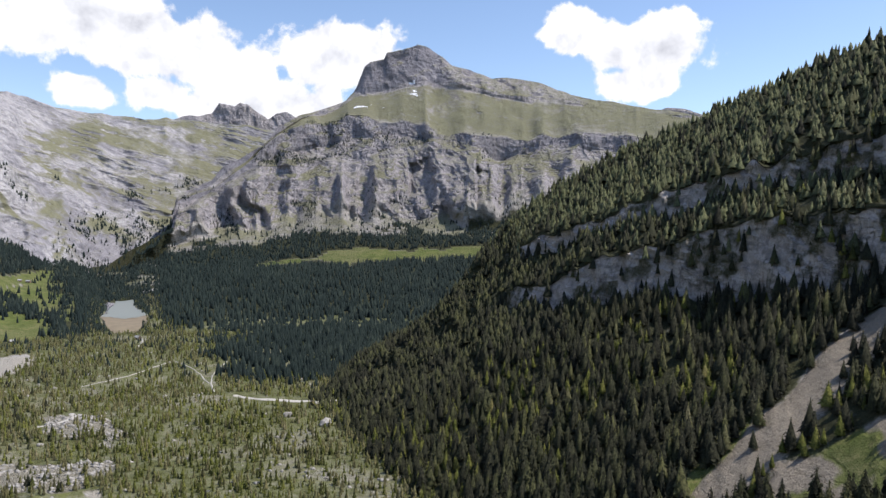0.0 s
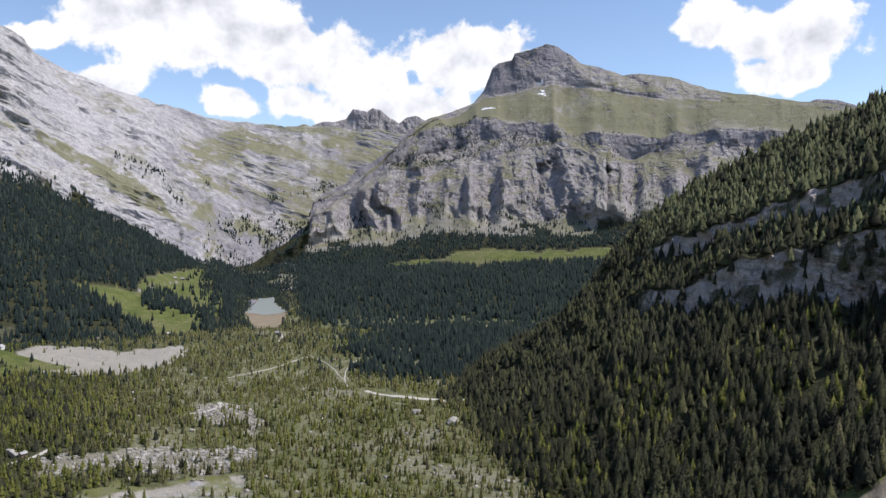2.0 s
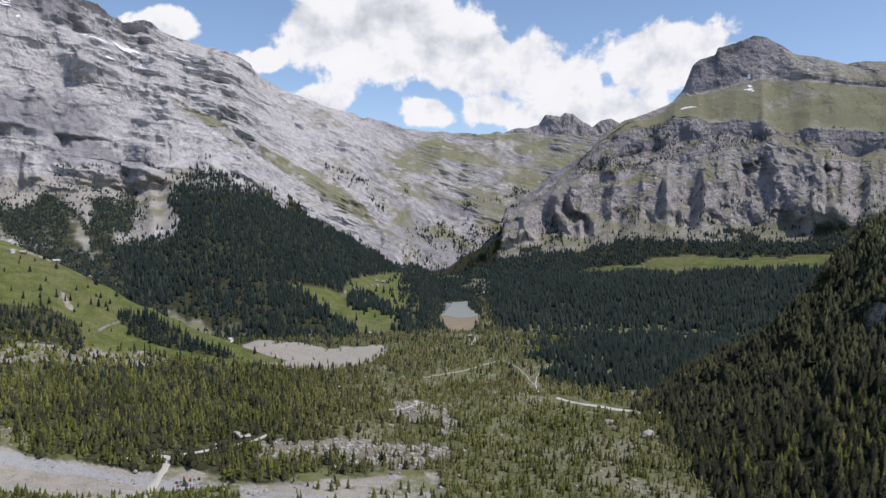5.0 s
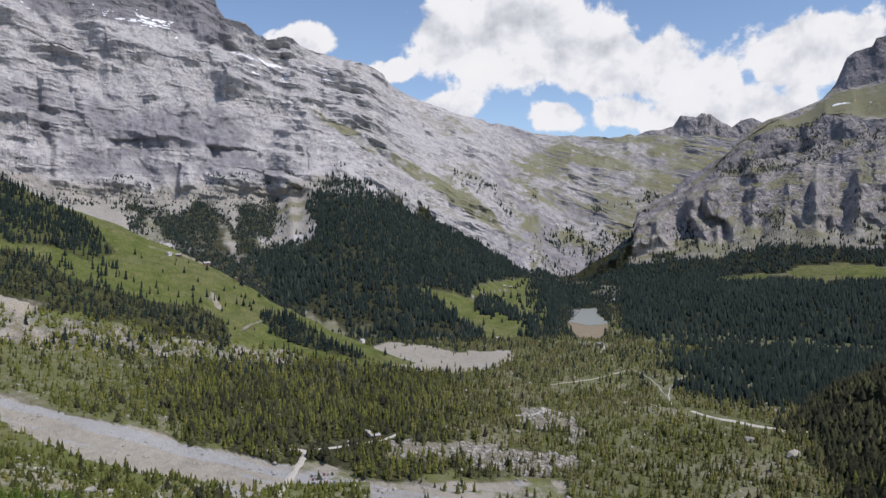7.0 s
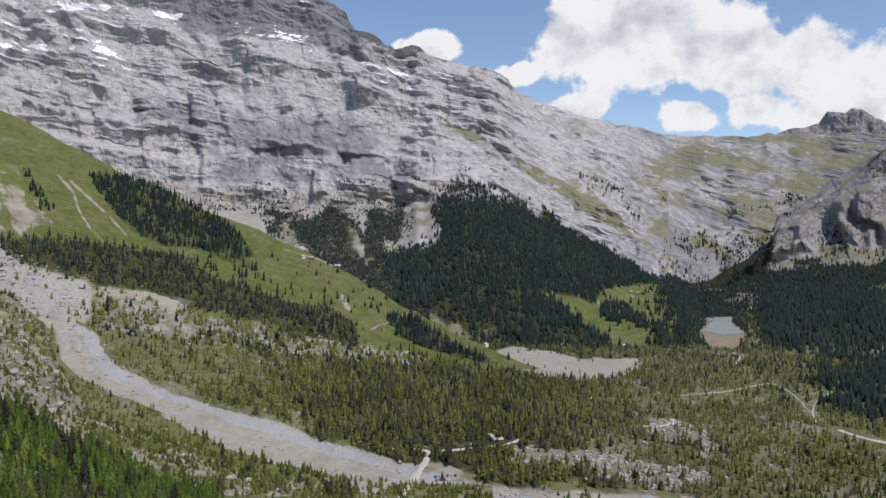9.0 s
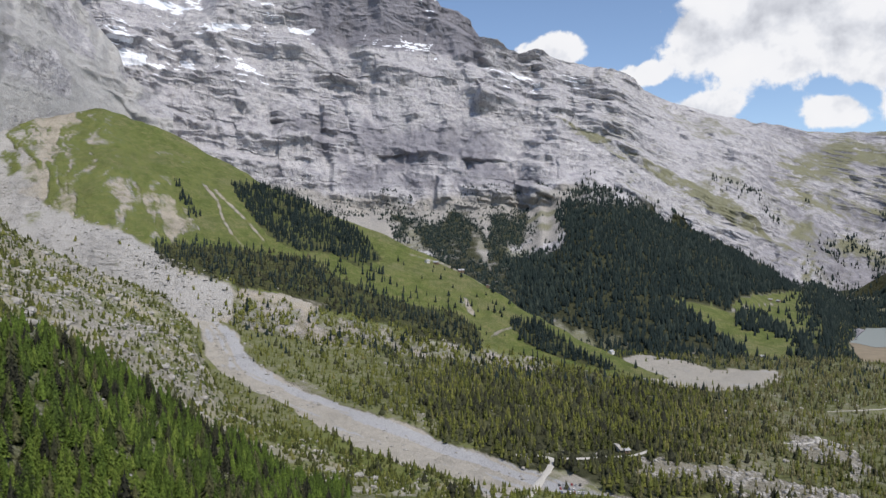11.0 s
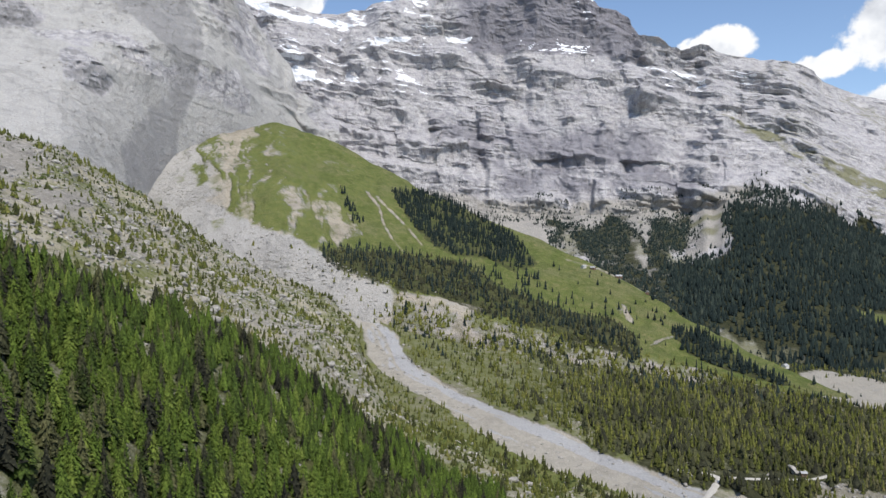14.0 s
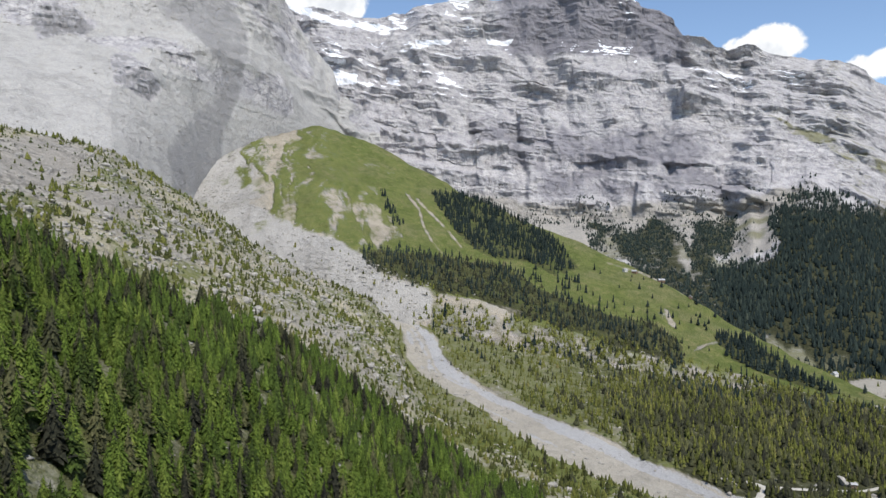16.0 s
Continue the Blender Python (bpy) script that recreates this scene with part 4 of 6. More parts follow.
def plant(name, places, heights, shapes, material, label, category, seed, lean=0.03, fat=(0.8, 1.25)):
    """Many small things that nobody could count, as one mesh."""
    if not len(places):
        return None
    g = np.random.default_rng(seed)
    which = g.integers(0, len(shapes), len(places))
    VV, FF, TT, off = [], [], [], 0
    for k, (V, F) in enumerate(shapes):
        m = which == k
        p, h = places[m], heights[m]
        if not len(p):
            continue
        a = g.uniform(0, 2 * math.pi, len(p))
        wide = h * g.uniform(*fat, len(p))
        x = (V[None, :, 0] * np.cos(a)[:, None] - V[None, :, 1] * np.sin(a)[:, None]) * wide[:, None]
        y = (V[None, :, 0] * np.sin(a)[:, None] + V[None, :, 1] * np.cos(a)[:, None]) * wide[:, None]
        z = V[None, :, 2] * h[:, None]
        x = x + z * g.normal(0, lean, len(p))[:, None]
        VV.append((np.stack([x, y, z], -1) + p[:, None, :]).reshape(-1, 3))
        FF.append((F[None] + (off + np.arange(len(p)) * len(V))[:, None, None]).reshape(-1, 3))
        patchy = smooth(fbm(p[:, 0] / 42, p[:, 1] / 42, p[:, 2] / 42, 3, 93), -0.45, 0.45)
        TT.append(np.repeat(0.64 * g.random(len(p)) + 0.36 * patchy, len(V)))
        off += len(p) * len(V)
    me = bpy.data.meshes.new(name)
    fill_mesh(me, np.concatenate(VV), np.concatenate(FF))
    me.attributes.new("tone", "FLOAT", "POINT").data.foreach_set("value", np.concatenate(TT).astype(np.float32))
    me.materials.append(material)
    return tagged(new(name, me), label, category, kind="stuff")


TINY = [cone_tree(1, 5, 70 + i, 0.2, 0.5) for i in range(4)]
FAR = [cone_tree(2, 4, i, 0.2) for i in range(4)]
NEAR = [bough_tree(22, 9, 20 + i, (0.22, 0.26, 0.30)[i % 3]) for i in range(6)]
MIDB = [bough_tree(9, 6, 40 + i, (0.24, 0.28, 0.32)[i % 3]) for i in range(6)]
ROUND = [cone_tree(2, 5, 50 + i, 0.27, 0.6) for i in range(5)]
YOUNG = [cone_tree(3, 5, 55 + i, 0.2, 0.5) for i in range(5)]
SLIM = [cone_tree(3, 5, 30 + i, 0.17, 0.5) for i in range(4)]


# ---- the valley floor ----
def valley():
    b = np.concatenate([np.linspace(-180, -42, 60, endpoint=False), np.linspace(-42, 112, 560, endpoint=False), np.linspace(112, 180, 31)])
    r = np.concatenate([[0.02, 60, 150, 250, 330], np.geomspace(400, 900, 130, endpoint=False), np.geomspace(900, 1500, 40), np.geomspace(1540, 4900, 30)])
    B, R = np.meshgrid(b, r)
    x, y = plan(B, R)
    s = Sheet(B, R, ground_height(x, y)).done()
    jx, jy = x + 7 * fbm(x / 40, y / 40, x * 0, 3, 31), y + 7 * fbm(x / 40, y / 40, x * 0, 3, 32)

    def area(poly):
        return inside(jx, jy, [on_ground(*p) for p in poly]).astype(float)

    river = np.max([area(RIVER), area(SIDE_CHANNEL), area(LOT_GROUND)], axis=0)
    wide_x, wide_y = x + 34 * fbm(x / 30, y / 30, x * 0, 4, 33), y + 34 * fbm(x / 30, y / 30, x * 0, 4, 34)
    bank = np.clip(inside(wide_x, wide_y, [on_ground(*p) for p in RIVER]) - river, 0, 1)
    flat = area(GRAVEL_FLAT)
    blocks = np.max([inside(x + 26 * fbm(x / 24, y / 24, x * 0, 4, 37), y + 26 * fbm(x / 24, y / 24, x * 0, 4, 38), [on_ground(*p) for p in strip]) for strip in (BLOCK_STRIP, BLOCK_STRIP_FAR)], axis=0).astype(float)
    lake = inside(x, y, [on_ground(*p) for p in LAKE]).astype(float)
    s.z = s.z - 2.5 * river - 3.0 * lake + 1.1 * river * fbm(x / 11, y / 11, x * 0, 3, 43)
    s.done()
    open_ = np.clip(river + flat + blocks + lake, 0, 1)
    stony = np.clip(0.75 * s.patch(50, 41, 0.12, 0.55) * (1 - 0.5 * np.exp(-((s.B - 44) / 8) ** 2)) + 0.45 * s.patch(16, 42, 0.05, 0.5), 0, 1)
    near_river = smooth(s.B, 50, 62) * smooth(R, 420, 520)
    flow = fbm((0.98 * x + 0.18 * y) / 130, (0.98 * y - 0.18 * x) / 9, x * 0, 4, 35)
    across_, along_ = run_of(x, y, [on_ground(*p) for p in RIVER_RUN])
    across_ = across_ + 5 * fbm(x / 35, y / 35, x * 0, 3, 36)
    thread = smooth(fbm(across_ / 5.0, along_ / 90, x * 0, 3, 40), 0.08, 0.3)
    bar = smooth(-np.abs(across_), -11, -5)
    delta = river * (1 - smooth(s.B, 44, 50))
    lush = smooth(s.B, 50, 58) * (1 - smooth(R, 600, 760))
    stony = stony * (1 - 0.8 * lush)
    grass = (1 - open_) * (0.62 - 0.22 * stony + 0.35 * lush) + 0.55 * delta * s.patch(24, 67, -0.15, 0.25) * (1 - 0.7 * bank)
    # Forest floor mask, raised in the grown wood to paint shade under trees.
    wood = (1 - open_) * (0.72 + 0.2 * np.exp(-((B - 47) / 13) ** 2) - 0.6 * stony) * (1 - 0.35 * smooth(-B, -40, -28)) * (1 - 0.45 * near_river) * (1 - 0.8 * lush) * (1 - 0.8 * bank)
    grid_mesh("ground", s.P, MAT_FLOOR, {"grass": grass, "gravel": np.maximum(river, flat), "wood": np.maximum(wood * 0.85, R > 1850), "dark": river * np.clip(0.75 * bar + 0.75 * thread + 0.05 + 0.4 * delta * smooth(flow, 0.05, 0.3), 0, 1.2) + flat * (0.2 + 0.3 * s.patch(60, 47, -0.1, 0.3))},
              "valley floor of grass, gravel and old rockslide rubble", "ground")
    s.flat, s.lush, s.delta, s.river = flat, lush, delta, river
    s.treeless, s.blocks, s.stony, s.near_river = np.clip(open_ + 0.75 * bank, 0, 1), blocks, stony, np.maximum(near_river, lush)
    return s


floor = valley()

# ---- mountains ----
# the wall leans back from its foot, in buttresses
A_WALL_FOOT = [(b, e, r - 90) for b, e, r in A_WALL_FOOT]
A_WALL_TOP = [(b, e, r + 70 * float(smooth(b, 13.0, 8.0))) for b, e, r in A_WALL_TOP]
A = Slope([A_BASE, A_SHELF_LIP, A_SHELF_BACK, A_TALUS, A_WALL_FOOT, A_WALL_TOP, A_CRAG_FOOT, A_CRAG_TOP, A_HEAD, A_CREST],
          [12, 6, 12, 26, 84, 28, 30, 36, 42], -25.0, 27.5, 0.09, 700.0, ragged=(0, 0, 0, 0.25, 1.5, 0.35, 0.3, 0.35, 0.25, 0.12))
A.carve([(420, 40, 0.5), (150, 42, 0.4), (70, 26, 0.3), (34, 13, 0.22), (15, 4, 0.5)], [(70, 0.22, 0.0), (24, 0.15, 0.0)], 3,
        lambda v, b: 0.1 + 0.9 * smooth(v, 3.1, 4.15) * (1 - 0.15 * smooth(v, 4.95, 5.2)) * (1 - 0.85 * smooth(v, 6.9, 7.15) * (1 - smooth(v, 7.9, 8.05))) * (1 - 0.45 * smooth(v, 7.9, 8.05)) * (1 - 0.85 * smooth(b, 12.5, 16) * smooth(v, 4.8, 5.0)),
        teeth=((430, 150), (140, 60)), overhang=0.03, bedded=0.85,
        spots=((1.9, 3.3, 0.9, 1.5, -75), (-3.1, 2.7, 0.6, 1.9, -75), (-0.5, 2.8, 1.6, 2.2, 70), (4.4, 2.8, 1.2, 1.9, 45), (7.6, 2.2, 0.9, 1.6, 45))).done()
flatness = A.N[..., 2]
a_slope = smooth(flatness, 0.55, 0.78)
a_wood = np.clip(smooth(A.v, 0.0, 0.1) * (1 - A.zone(SHELF)) * (1 - smooth(A.v, 3.1, 3.9)), 0, 1)
a_wood = np.maximum(a_wood, smooth(A.B, 20.2, 20.8) * (A.v > 0.1) * (A.v < 9))
a_wood = a_wood * np.where(A.v > 2.6, np.maximum(0.12 + 0.88 * A.patch(170, 11, -0.1, 0.12), 0.8 * smooth(A.B, 20.2, 21.2)), 1.0)
a_tuft = ((A.v > 3.3) & (A.v < 4.3) | (A.v > 5.0) & (A.v < 7.0)) * A.patch(100, 12, -0.05, 0.2) * (0.3 + 1.2 * smooth(A.B, -3, 9))
A.masks = {"grass": np.clip(np.minimum(0.72, a_slope * (0.46 + 0.22 * A.patch(220, 13, -0.2, 0.3)) * (A.v > 2.0) + smooth(A.v, 6.95, 7.1) * (1 - smooth(A.v, 7.85, 8.0)) * (0.12 + 0.3 * A.patch(150, 70, -0.3, 0.3))) + A.zone(SHELF) * 1.2, 0, 1.3),
           "dark": 0.95 * smooth(A.v, 7.95, 8.1) * (1 - a_slope) * (A.v < 9.2) + 0.6 * smooth(A.v, 5.9, 6.05) * (1 - smooth(A.v, 6.9, 7.05)) * (1 - a_slope) + 0.2 * smooth(A.v, 4.0, 4.2) * (1 - smooth(A.v, 4.9, 5.1)) * A.patch(170, 72, -0.1, 0.3),
           "gravel": 0.75 * smooth(A.v, 2.8, 3.3) * (1 - smooth(A.v, 3.95, 4.1)) + a_slope * (A.v > 7) * (0.25 + 0.3 * A.patch(120, 113, -0.1, 0.3) + 0.4 * A.patch(38, 118, -0.05, 0.2)),
           "wood": np.clip(a_wood, 0, 1) * (1 - A.zone(SHELF)),
           "snow": (A.v > 7.4) * (A.v < 8.1) * smooth(A.patch(90, 14, 0.3, 0.5) * smooth(A.B, 1, 3) * (1 - smooth(A.B, 6, 8)), 0.3, 0.6)}
grid_mesh("mountain", A.P, MAT_PEAK, A.masks, "flat-topped rocky peak above grey cliff bands and forest", "mountain", False)

Bw = Slope([B_BASE, B_FOOT, B_BROW, B_CREST], [30, 200, 50], 11.0, 93.0, 0.105, 500.0, ragged=(0, 0.45, 0.25, 0.15))
Bw.carve([(430, 50, 0.5), (150, 26, 0.7), (58, 11, 0.9), (21, 4, 1.0)], [(92, 1.0, 0.12), (31, 0.85, 0.12), (12, 0.4, 0.12)], 5,
         lambda v, b: 0.06 + 0.94 * smooth(v, 0.9, 1.06) * (1.0 - 0.1 * smooth(-b, -46, -34)),
         6.0, 0.5 + 0.5 * smooth(Bw.b, 34, 50), teeth=((320, 70), (110, 22)),
         spots=((51.2, 11.2, 0.9, 1.2, 55), (45.3, 5.6, 0.45, 0.9, 24), (51.0, 5.9, 2.3, 0.5, -38), (57.5, 6.4, 2.6, 0.4, -26), (63.5, 9.6, 0.8, 1.2, 42), (67.0, 8.8, 1.2, 0.5, -32), (54.5, 4.2, 0.8, 1.1, 36)), overhang=0.11).done()
b_flat = smooth(Bw.N[..., 2], 0.5, 0.78)
rag_x, rag_y, rag_z = Bw.P[..., 0], Bw.P[..., 1], Bw.P[..., 2]
wild_b = Bw.B + 1.5 * fbm(rag_x / 70, rag_y / 70, rag_z / 70, 4, 111) * smooth(Bw.E, -4, 1)
wild_e = Bw.E + 1.6 * fbm(rag_x / 55, rag_y / 55, rag_z / 55, 4, 112) * smooth(Bw.E, -4, 1)
cone_zone = soften(inside(wild_b, wild_e, CONE_FOREST), 5)
b_cone = (cone_zone > 0.12) * (1 - 0.5 * smooth(Bw.E, 1.0, 4.0)) * np.clip(1.7 * cone_zone - 0.6 + 1.5 * (Bw.patch(65, 64, -0.35, 0.25) - 0.45), 0, 1) * (1 - Bw.zone(ALP_MEADOW))
# Right-hand end of the wall; its rock is coloured darker against full sun.
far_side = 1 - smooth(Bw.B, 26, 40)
b_fans = np.maximum(Bw.zone(SCREE_FAN_A), Bw.zone(SCREE_FAN_B))
b_clump = far_side * (Bw.v > 0.95) * (Bw.v < 1.55) * Bw.patch(140, 59, 0.22, 0.34)
b_clump = np.maximum(b_clump, 0.8 * smooth(-Bw.B, -29, -26) * (Bw.v > 0.9) * smooth(-Bw.E, -1.0, 0.6) * Bw.patch(60, 117, -0.05, 0.12))
b_low = (Bw.v < 0.95) * (Bw.v > 0.02) * (1 - smooth(Bw.B, 27, 30)) * (0.35 + 0.65 * Bw.patch(110, 48, -0.1, 0.2))
SHRUB_PATCHES = ([(56.2, 1.0), (54.6, 2.4), (52.9, 2.3), (52.3, 0.9), (52.0, -0.9), (51.4, -2.6), (54.2, -1.6), (56.4, -0.4)],
                 [(51.6, 0.3), (50.4, 1.9), (48.6, 2.1), (48.0, 1.0), (48.9, -0.4), (49.6, -1.2), (48.2, -2.2), (50.2, -3.2), (51.3, -2.0)],
                 [(58.8, 3.2), (57.2, 3.6), (56.8, 1.8), (57.2, 0.2), (58.4, 0.2)])
b_shrub = np.maximum(soften(np.max([inside(wild_b, Bw.E + 0.8 * (wild_e - Bw.E), p) for p in SHRUB_PATCHES], axis=0), 3), smooth(-Bw.E, 0.6, 1.6) * (Bw.v < 1.0) * (Bw.B > 46) * (Bw.B < 60) * (1 - b_fans))
b_scrub = (1 - b_fans) * (Bw.v < 1.12) * (1 - Bw.zone(ALP_MEADOW)) * smooth(Bw.B, 40, 44) * np.maximum(b_shrub * (0.4 + 0.6 * Bw.patch(24, 21, -0.3, 0.1)), 0.3 * Bw.patch(60, 21, 0.05, 0.25))
Bw.masks = {"grass": np.clip(Bw.zone(ALP_MEADOW) * (1.3 - 1.2 * np.maximum(stroke(Bw, ALP_TRACK, 0.06), stroke(Bw, ALP_TRACK_LOW, 0.06))) + 0.75 * soften(Bw.zone(WALL_RAMP), 5) * (0.45 + 0.55 * Bw.patch(60, 76, -0.3, 0.2)) + far_side * smooth(Bw.v, 0.95, 1.05) * (0.05 + 0.36 * Bw.patch(130, 58, -0.25, 0.35) * (1 - 0.5 * smooth(Bw.v, 1.5, 1.9))) + b_flat * (0.24 + 0.34 * Bw.patch(200, 22, -0.1, 0.3)) * np.maximum(far_side, 0.75 * (1 - smooth(Bw.B, 40, 52)))
                            + 0.6 * (Bw.v < 0.9) * Bw.patch(120, 23, 0, 0.3), 0, np.where(Bw.zone(ALP_MEADOW) > 0, 1.3, 0.75)),
            "gravel": 0.35 * far_side * (Bw.v > 1) * Bw.patch(80, 79, 0.0, 0.3) + b_fans + 0.8 * smooth(Bw.v, 0.6, 0.8) * (1 - smooth(Bw.v, 1.0, 1.12)) * smooth(Bw.B, 43, 46) * (1 - 0.6 * b_shrub) + np.maximum(stroke(Bw, ALP_TRACK, 0.06), stroke(Bw, ALP_TRACK_LOW, 0.06)) + 0.62 * smooth(Bw.v, 0.5, 0.75) * (1 - smooth(Bw.v, 1.0, 1.1)) * smooth(Bw.B, 40, 46),
            # Dark cap and mid beds: rock tone plus painted cloud and ledge shade.
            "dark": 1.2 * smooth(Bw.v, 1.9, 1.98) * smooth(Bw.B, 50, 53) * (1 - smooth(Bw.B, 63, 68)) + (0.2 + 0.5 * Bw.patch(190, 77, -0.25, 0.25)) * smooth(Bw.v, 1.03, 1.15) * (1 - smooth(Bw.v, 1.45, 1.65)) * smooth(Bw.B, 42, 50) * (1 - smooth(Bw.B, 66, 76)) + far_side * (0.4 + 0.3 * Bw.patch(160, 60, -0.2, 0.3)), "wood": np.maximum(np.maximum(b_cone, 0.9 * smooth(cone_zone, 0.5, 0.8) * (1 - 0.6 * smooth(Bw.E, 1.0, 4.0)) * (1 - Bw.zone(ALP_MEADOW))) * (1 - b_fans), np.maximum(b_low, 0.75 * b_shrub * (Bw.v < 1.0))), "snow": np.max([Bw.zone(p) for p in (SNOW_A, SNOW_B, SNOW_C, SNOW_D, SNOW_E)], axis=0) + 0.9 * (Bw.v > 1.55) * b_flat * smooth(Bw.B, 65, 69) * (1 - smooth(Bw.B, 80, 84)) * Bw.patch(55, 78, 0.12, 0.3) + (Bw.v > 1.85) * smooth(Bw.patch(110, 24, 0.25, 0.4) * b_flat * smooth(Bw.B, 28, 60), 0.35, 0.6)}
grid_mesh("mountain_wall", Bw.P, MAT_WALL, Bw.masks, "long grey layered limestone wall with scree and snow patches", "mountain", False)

D = Slope([D_BASE, D_MID, D_CREST], [96, 84], 75.0, 108.0, 0.09, 500.0, ragged=(0, 0.3, 0.5))
D.carve([(240, 26, 0.4), (70, 12, 0.5), (22, 4.5, 0.7), (9, 2.0, 0.8)], [(50, 0.5, 0.1), (17, 0.4, 0.1)], 7,
        lambda v, b: 0.16 + 0.84 * smooth(v + 0.35 * fbm(b / 5, v * 3, b * 0, 3, 71), 0.95, 1.35) * (1 - 0.75 * np.exp(-((b - 87.5) / 1.6) ** 2)),
        teeth=((90, 16), (34, 7)))
for crag_b, crag_e, wide, high, out in ((93.2, 12.2, 1.5, 1.0, 30), (98.0, 15.6, 1.7, 1.1, 30), (90.5, 13.4, 2.4, 1.6, 22), (101.0, 11.0, 1.4, 0.7, 14)):
    rise_d = np.degrees(np.arctan2(D.z - EYE, D.r))
    lump = np.exp(-((D.B - crag_b) / wide) ** 4 - ((rise_d - crag_e) / high) ** 4)
    D.r = D.r - out * lump * (0.8 + 0.55 * fbm(D.s / 34, D.z / 24, D.z * 0, 4, 71, True))
D.done()
d_crag = np.clip(soften(D.zone(CRAG_A) + D.zone(CRAG_B), 3), 0, 1)
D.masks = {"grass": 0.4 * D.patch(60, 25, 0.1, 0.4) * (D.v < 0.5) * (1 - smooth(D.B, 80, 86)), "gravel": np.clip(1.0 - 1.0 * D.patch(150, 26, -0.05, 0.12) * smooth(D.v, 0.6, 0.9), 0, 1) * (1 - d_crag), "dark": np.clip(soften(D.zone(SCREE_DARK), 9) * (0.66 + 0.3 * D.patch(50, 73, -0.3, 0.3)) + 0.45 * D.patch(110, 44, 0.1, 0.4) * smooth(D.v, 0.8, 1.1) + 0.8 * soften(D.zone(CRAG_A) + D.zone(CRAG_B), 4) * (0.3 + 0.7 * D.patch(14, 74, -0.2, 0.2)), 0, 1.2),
           "wood": NONE(D), "snow": NONE(D)}
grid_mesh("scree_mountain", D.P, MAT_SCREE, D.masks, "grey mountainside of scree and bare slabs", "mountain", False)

G = Slope([[(8, 3, 4700), (23, 3, 4700)], G_CREST], [30], 8.2, 22.8, 0.08, 40.0, 0)
G.carve([(110, 30, 0.3), (35, 9, 0.4)], [(40, 0.4, 0.0)], 15).done()
grid_mesh("far_peaks", G.P, MAT_PEAK, {"grass": NONE(G), "gravel": 0.4 * smooth(G.N[..., 2], 0.6, 0.8), "wood": NONE(G), "snow": NONE(G)}, "jagged dark rock teeth on the far skyline", "mountain", False)
G2 = Slope([[(-23, 4, 4800), (-13, 4, 4800)], G2_CREST], [20], -22.4, -13.4, 0.1, 30.0, 0)
G2.carve([(110, 20, 0.3)], [], 16).done()
grid_mesh("far_summit", G2.P, MAT_PEAK, {"grass": NONE(G2), "gravel": NONE(G2), "wood": NONE(G2), "snow": NONE(G2)}, "small dark rock summit on the far skyline", "mountain")

# ---- the green spur, the left hillside, the right hillside ----
C = Slope([C_BASE, C_CREST], [90], 36.0, 89.5, 0.14, 260.0, 0.9, ragged=(0, 0.22), rounded=1.6)
C.carve([(170, 15, 0.25), (45, 4.5, 0.3), (14, 1.2, 0.5)], [], 9, lambda v, b: 0.6 + 0.9 * smooth(b, 70, 80), 3.0).done()
c_apron = soften(np.maximum(C.zone(SPUR_APRON), C.v < 0.0), 5)
c_channel = soften(np.maximum(inside(C.jb, C.je, SIDE_CHANNEL), inside(C.jb, C.je, RIVER)), 1)
c_rubble = C.patch(26, 55, -0.1, 0.35)
c_scree = soften(C.zone(SPUR_SCREE), 4)
c_paths = np.max([stroke(C, p, 0.10) for p in (PATHS_A, PATHS_B, PATHS_C, PATHS_D)], axis=0)
c_streak = smooth(fbm((C.s + 30 * fbm(C.s / 60, C.z / 60, C.z * 0, 3, 51)) / 16, C.z / 70, C.z * 0, 5, 45, False, 0.7), -0.2, 0.4)
c_bare = np.clip(np.maximum(soften(C.zone(SPUR_BARE), 5) * (0.12 + 0.62 * c_streak), smooth(C.B, 75, 84) * (0.12 + 0.85 * c_streak)) + 0.6 * c_streak * smooth(C.B, 68, 78) * C.patch(80, 46, 0.0, 0.3) + (0.3 + 0.5 * c_streak) * C.zone(SCAR) + 0.6 * soften(C.zone(SCAR_LOW), 4) * (0.4 + c_streak) + c_paths * (0.55 + 0.45 * C.patch(12, 56, -0.2, 0.2)), 0, 1)
C.masks = {"grass": (1.0 - 0.45 * c_apron - 0.3 * c_apron * c_rubble) * (1 - c_bare) * (1 - c_channel) * (1 - 0.85 * c_scree) + c_bare * 0.45 * C.patch(50, 27, 0, 0.3), "gravel": np.clip(c_bare + c_apron * (0.25 + 0.4 * c_rubble) + c_channel + c_scree, 0, 1), "dark": np.maximum(1.15 * c_scree, 0.9 * smooth(C.B, 82, 86)) * (0.8 + 0.3 * C.patch(60, 65, -0.3, 0.3)) + 0.4 * c_channel, "wood": 0.3 * c_apron * (1 - c_channel) * (1 - c_scree) + 0.5 * C.zone(GROVE) + 0.6 * C.zone(SPUR_WOOD) + 0.6 * C.zone(SPUR_FOOT_WOOD), "snow": NONE(C)}
grid_mesh("meadow_spur", C.P, MAT_SPUR, C.masks, "steep green alpine meadow spur with bare earth scars", "hill")

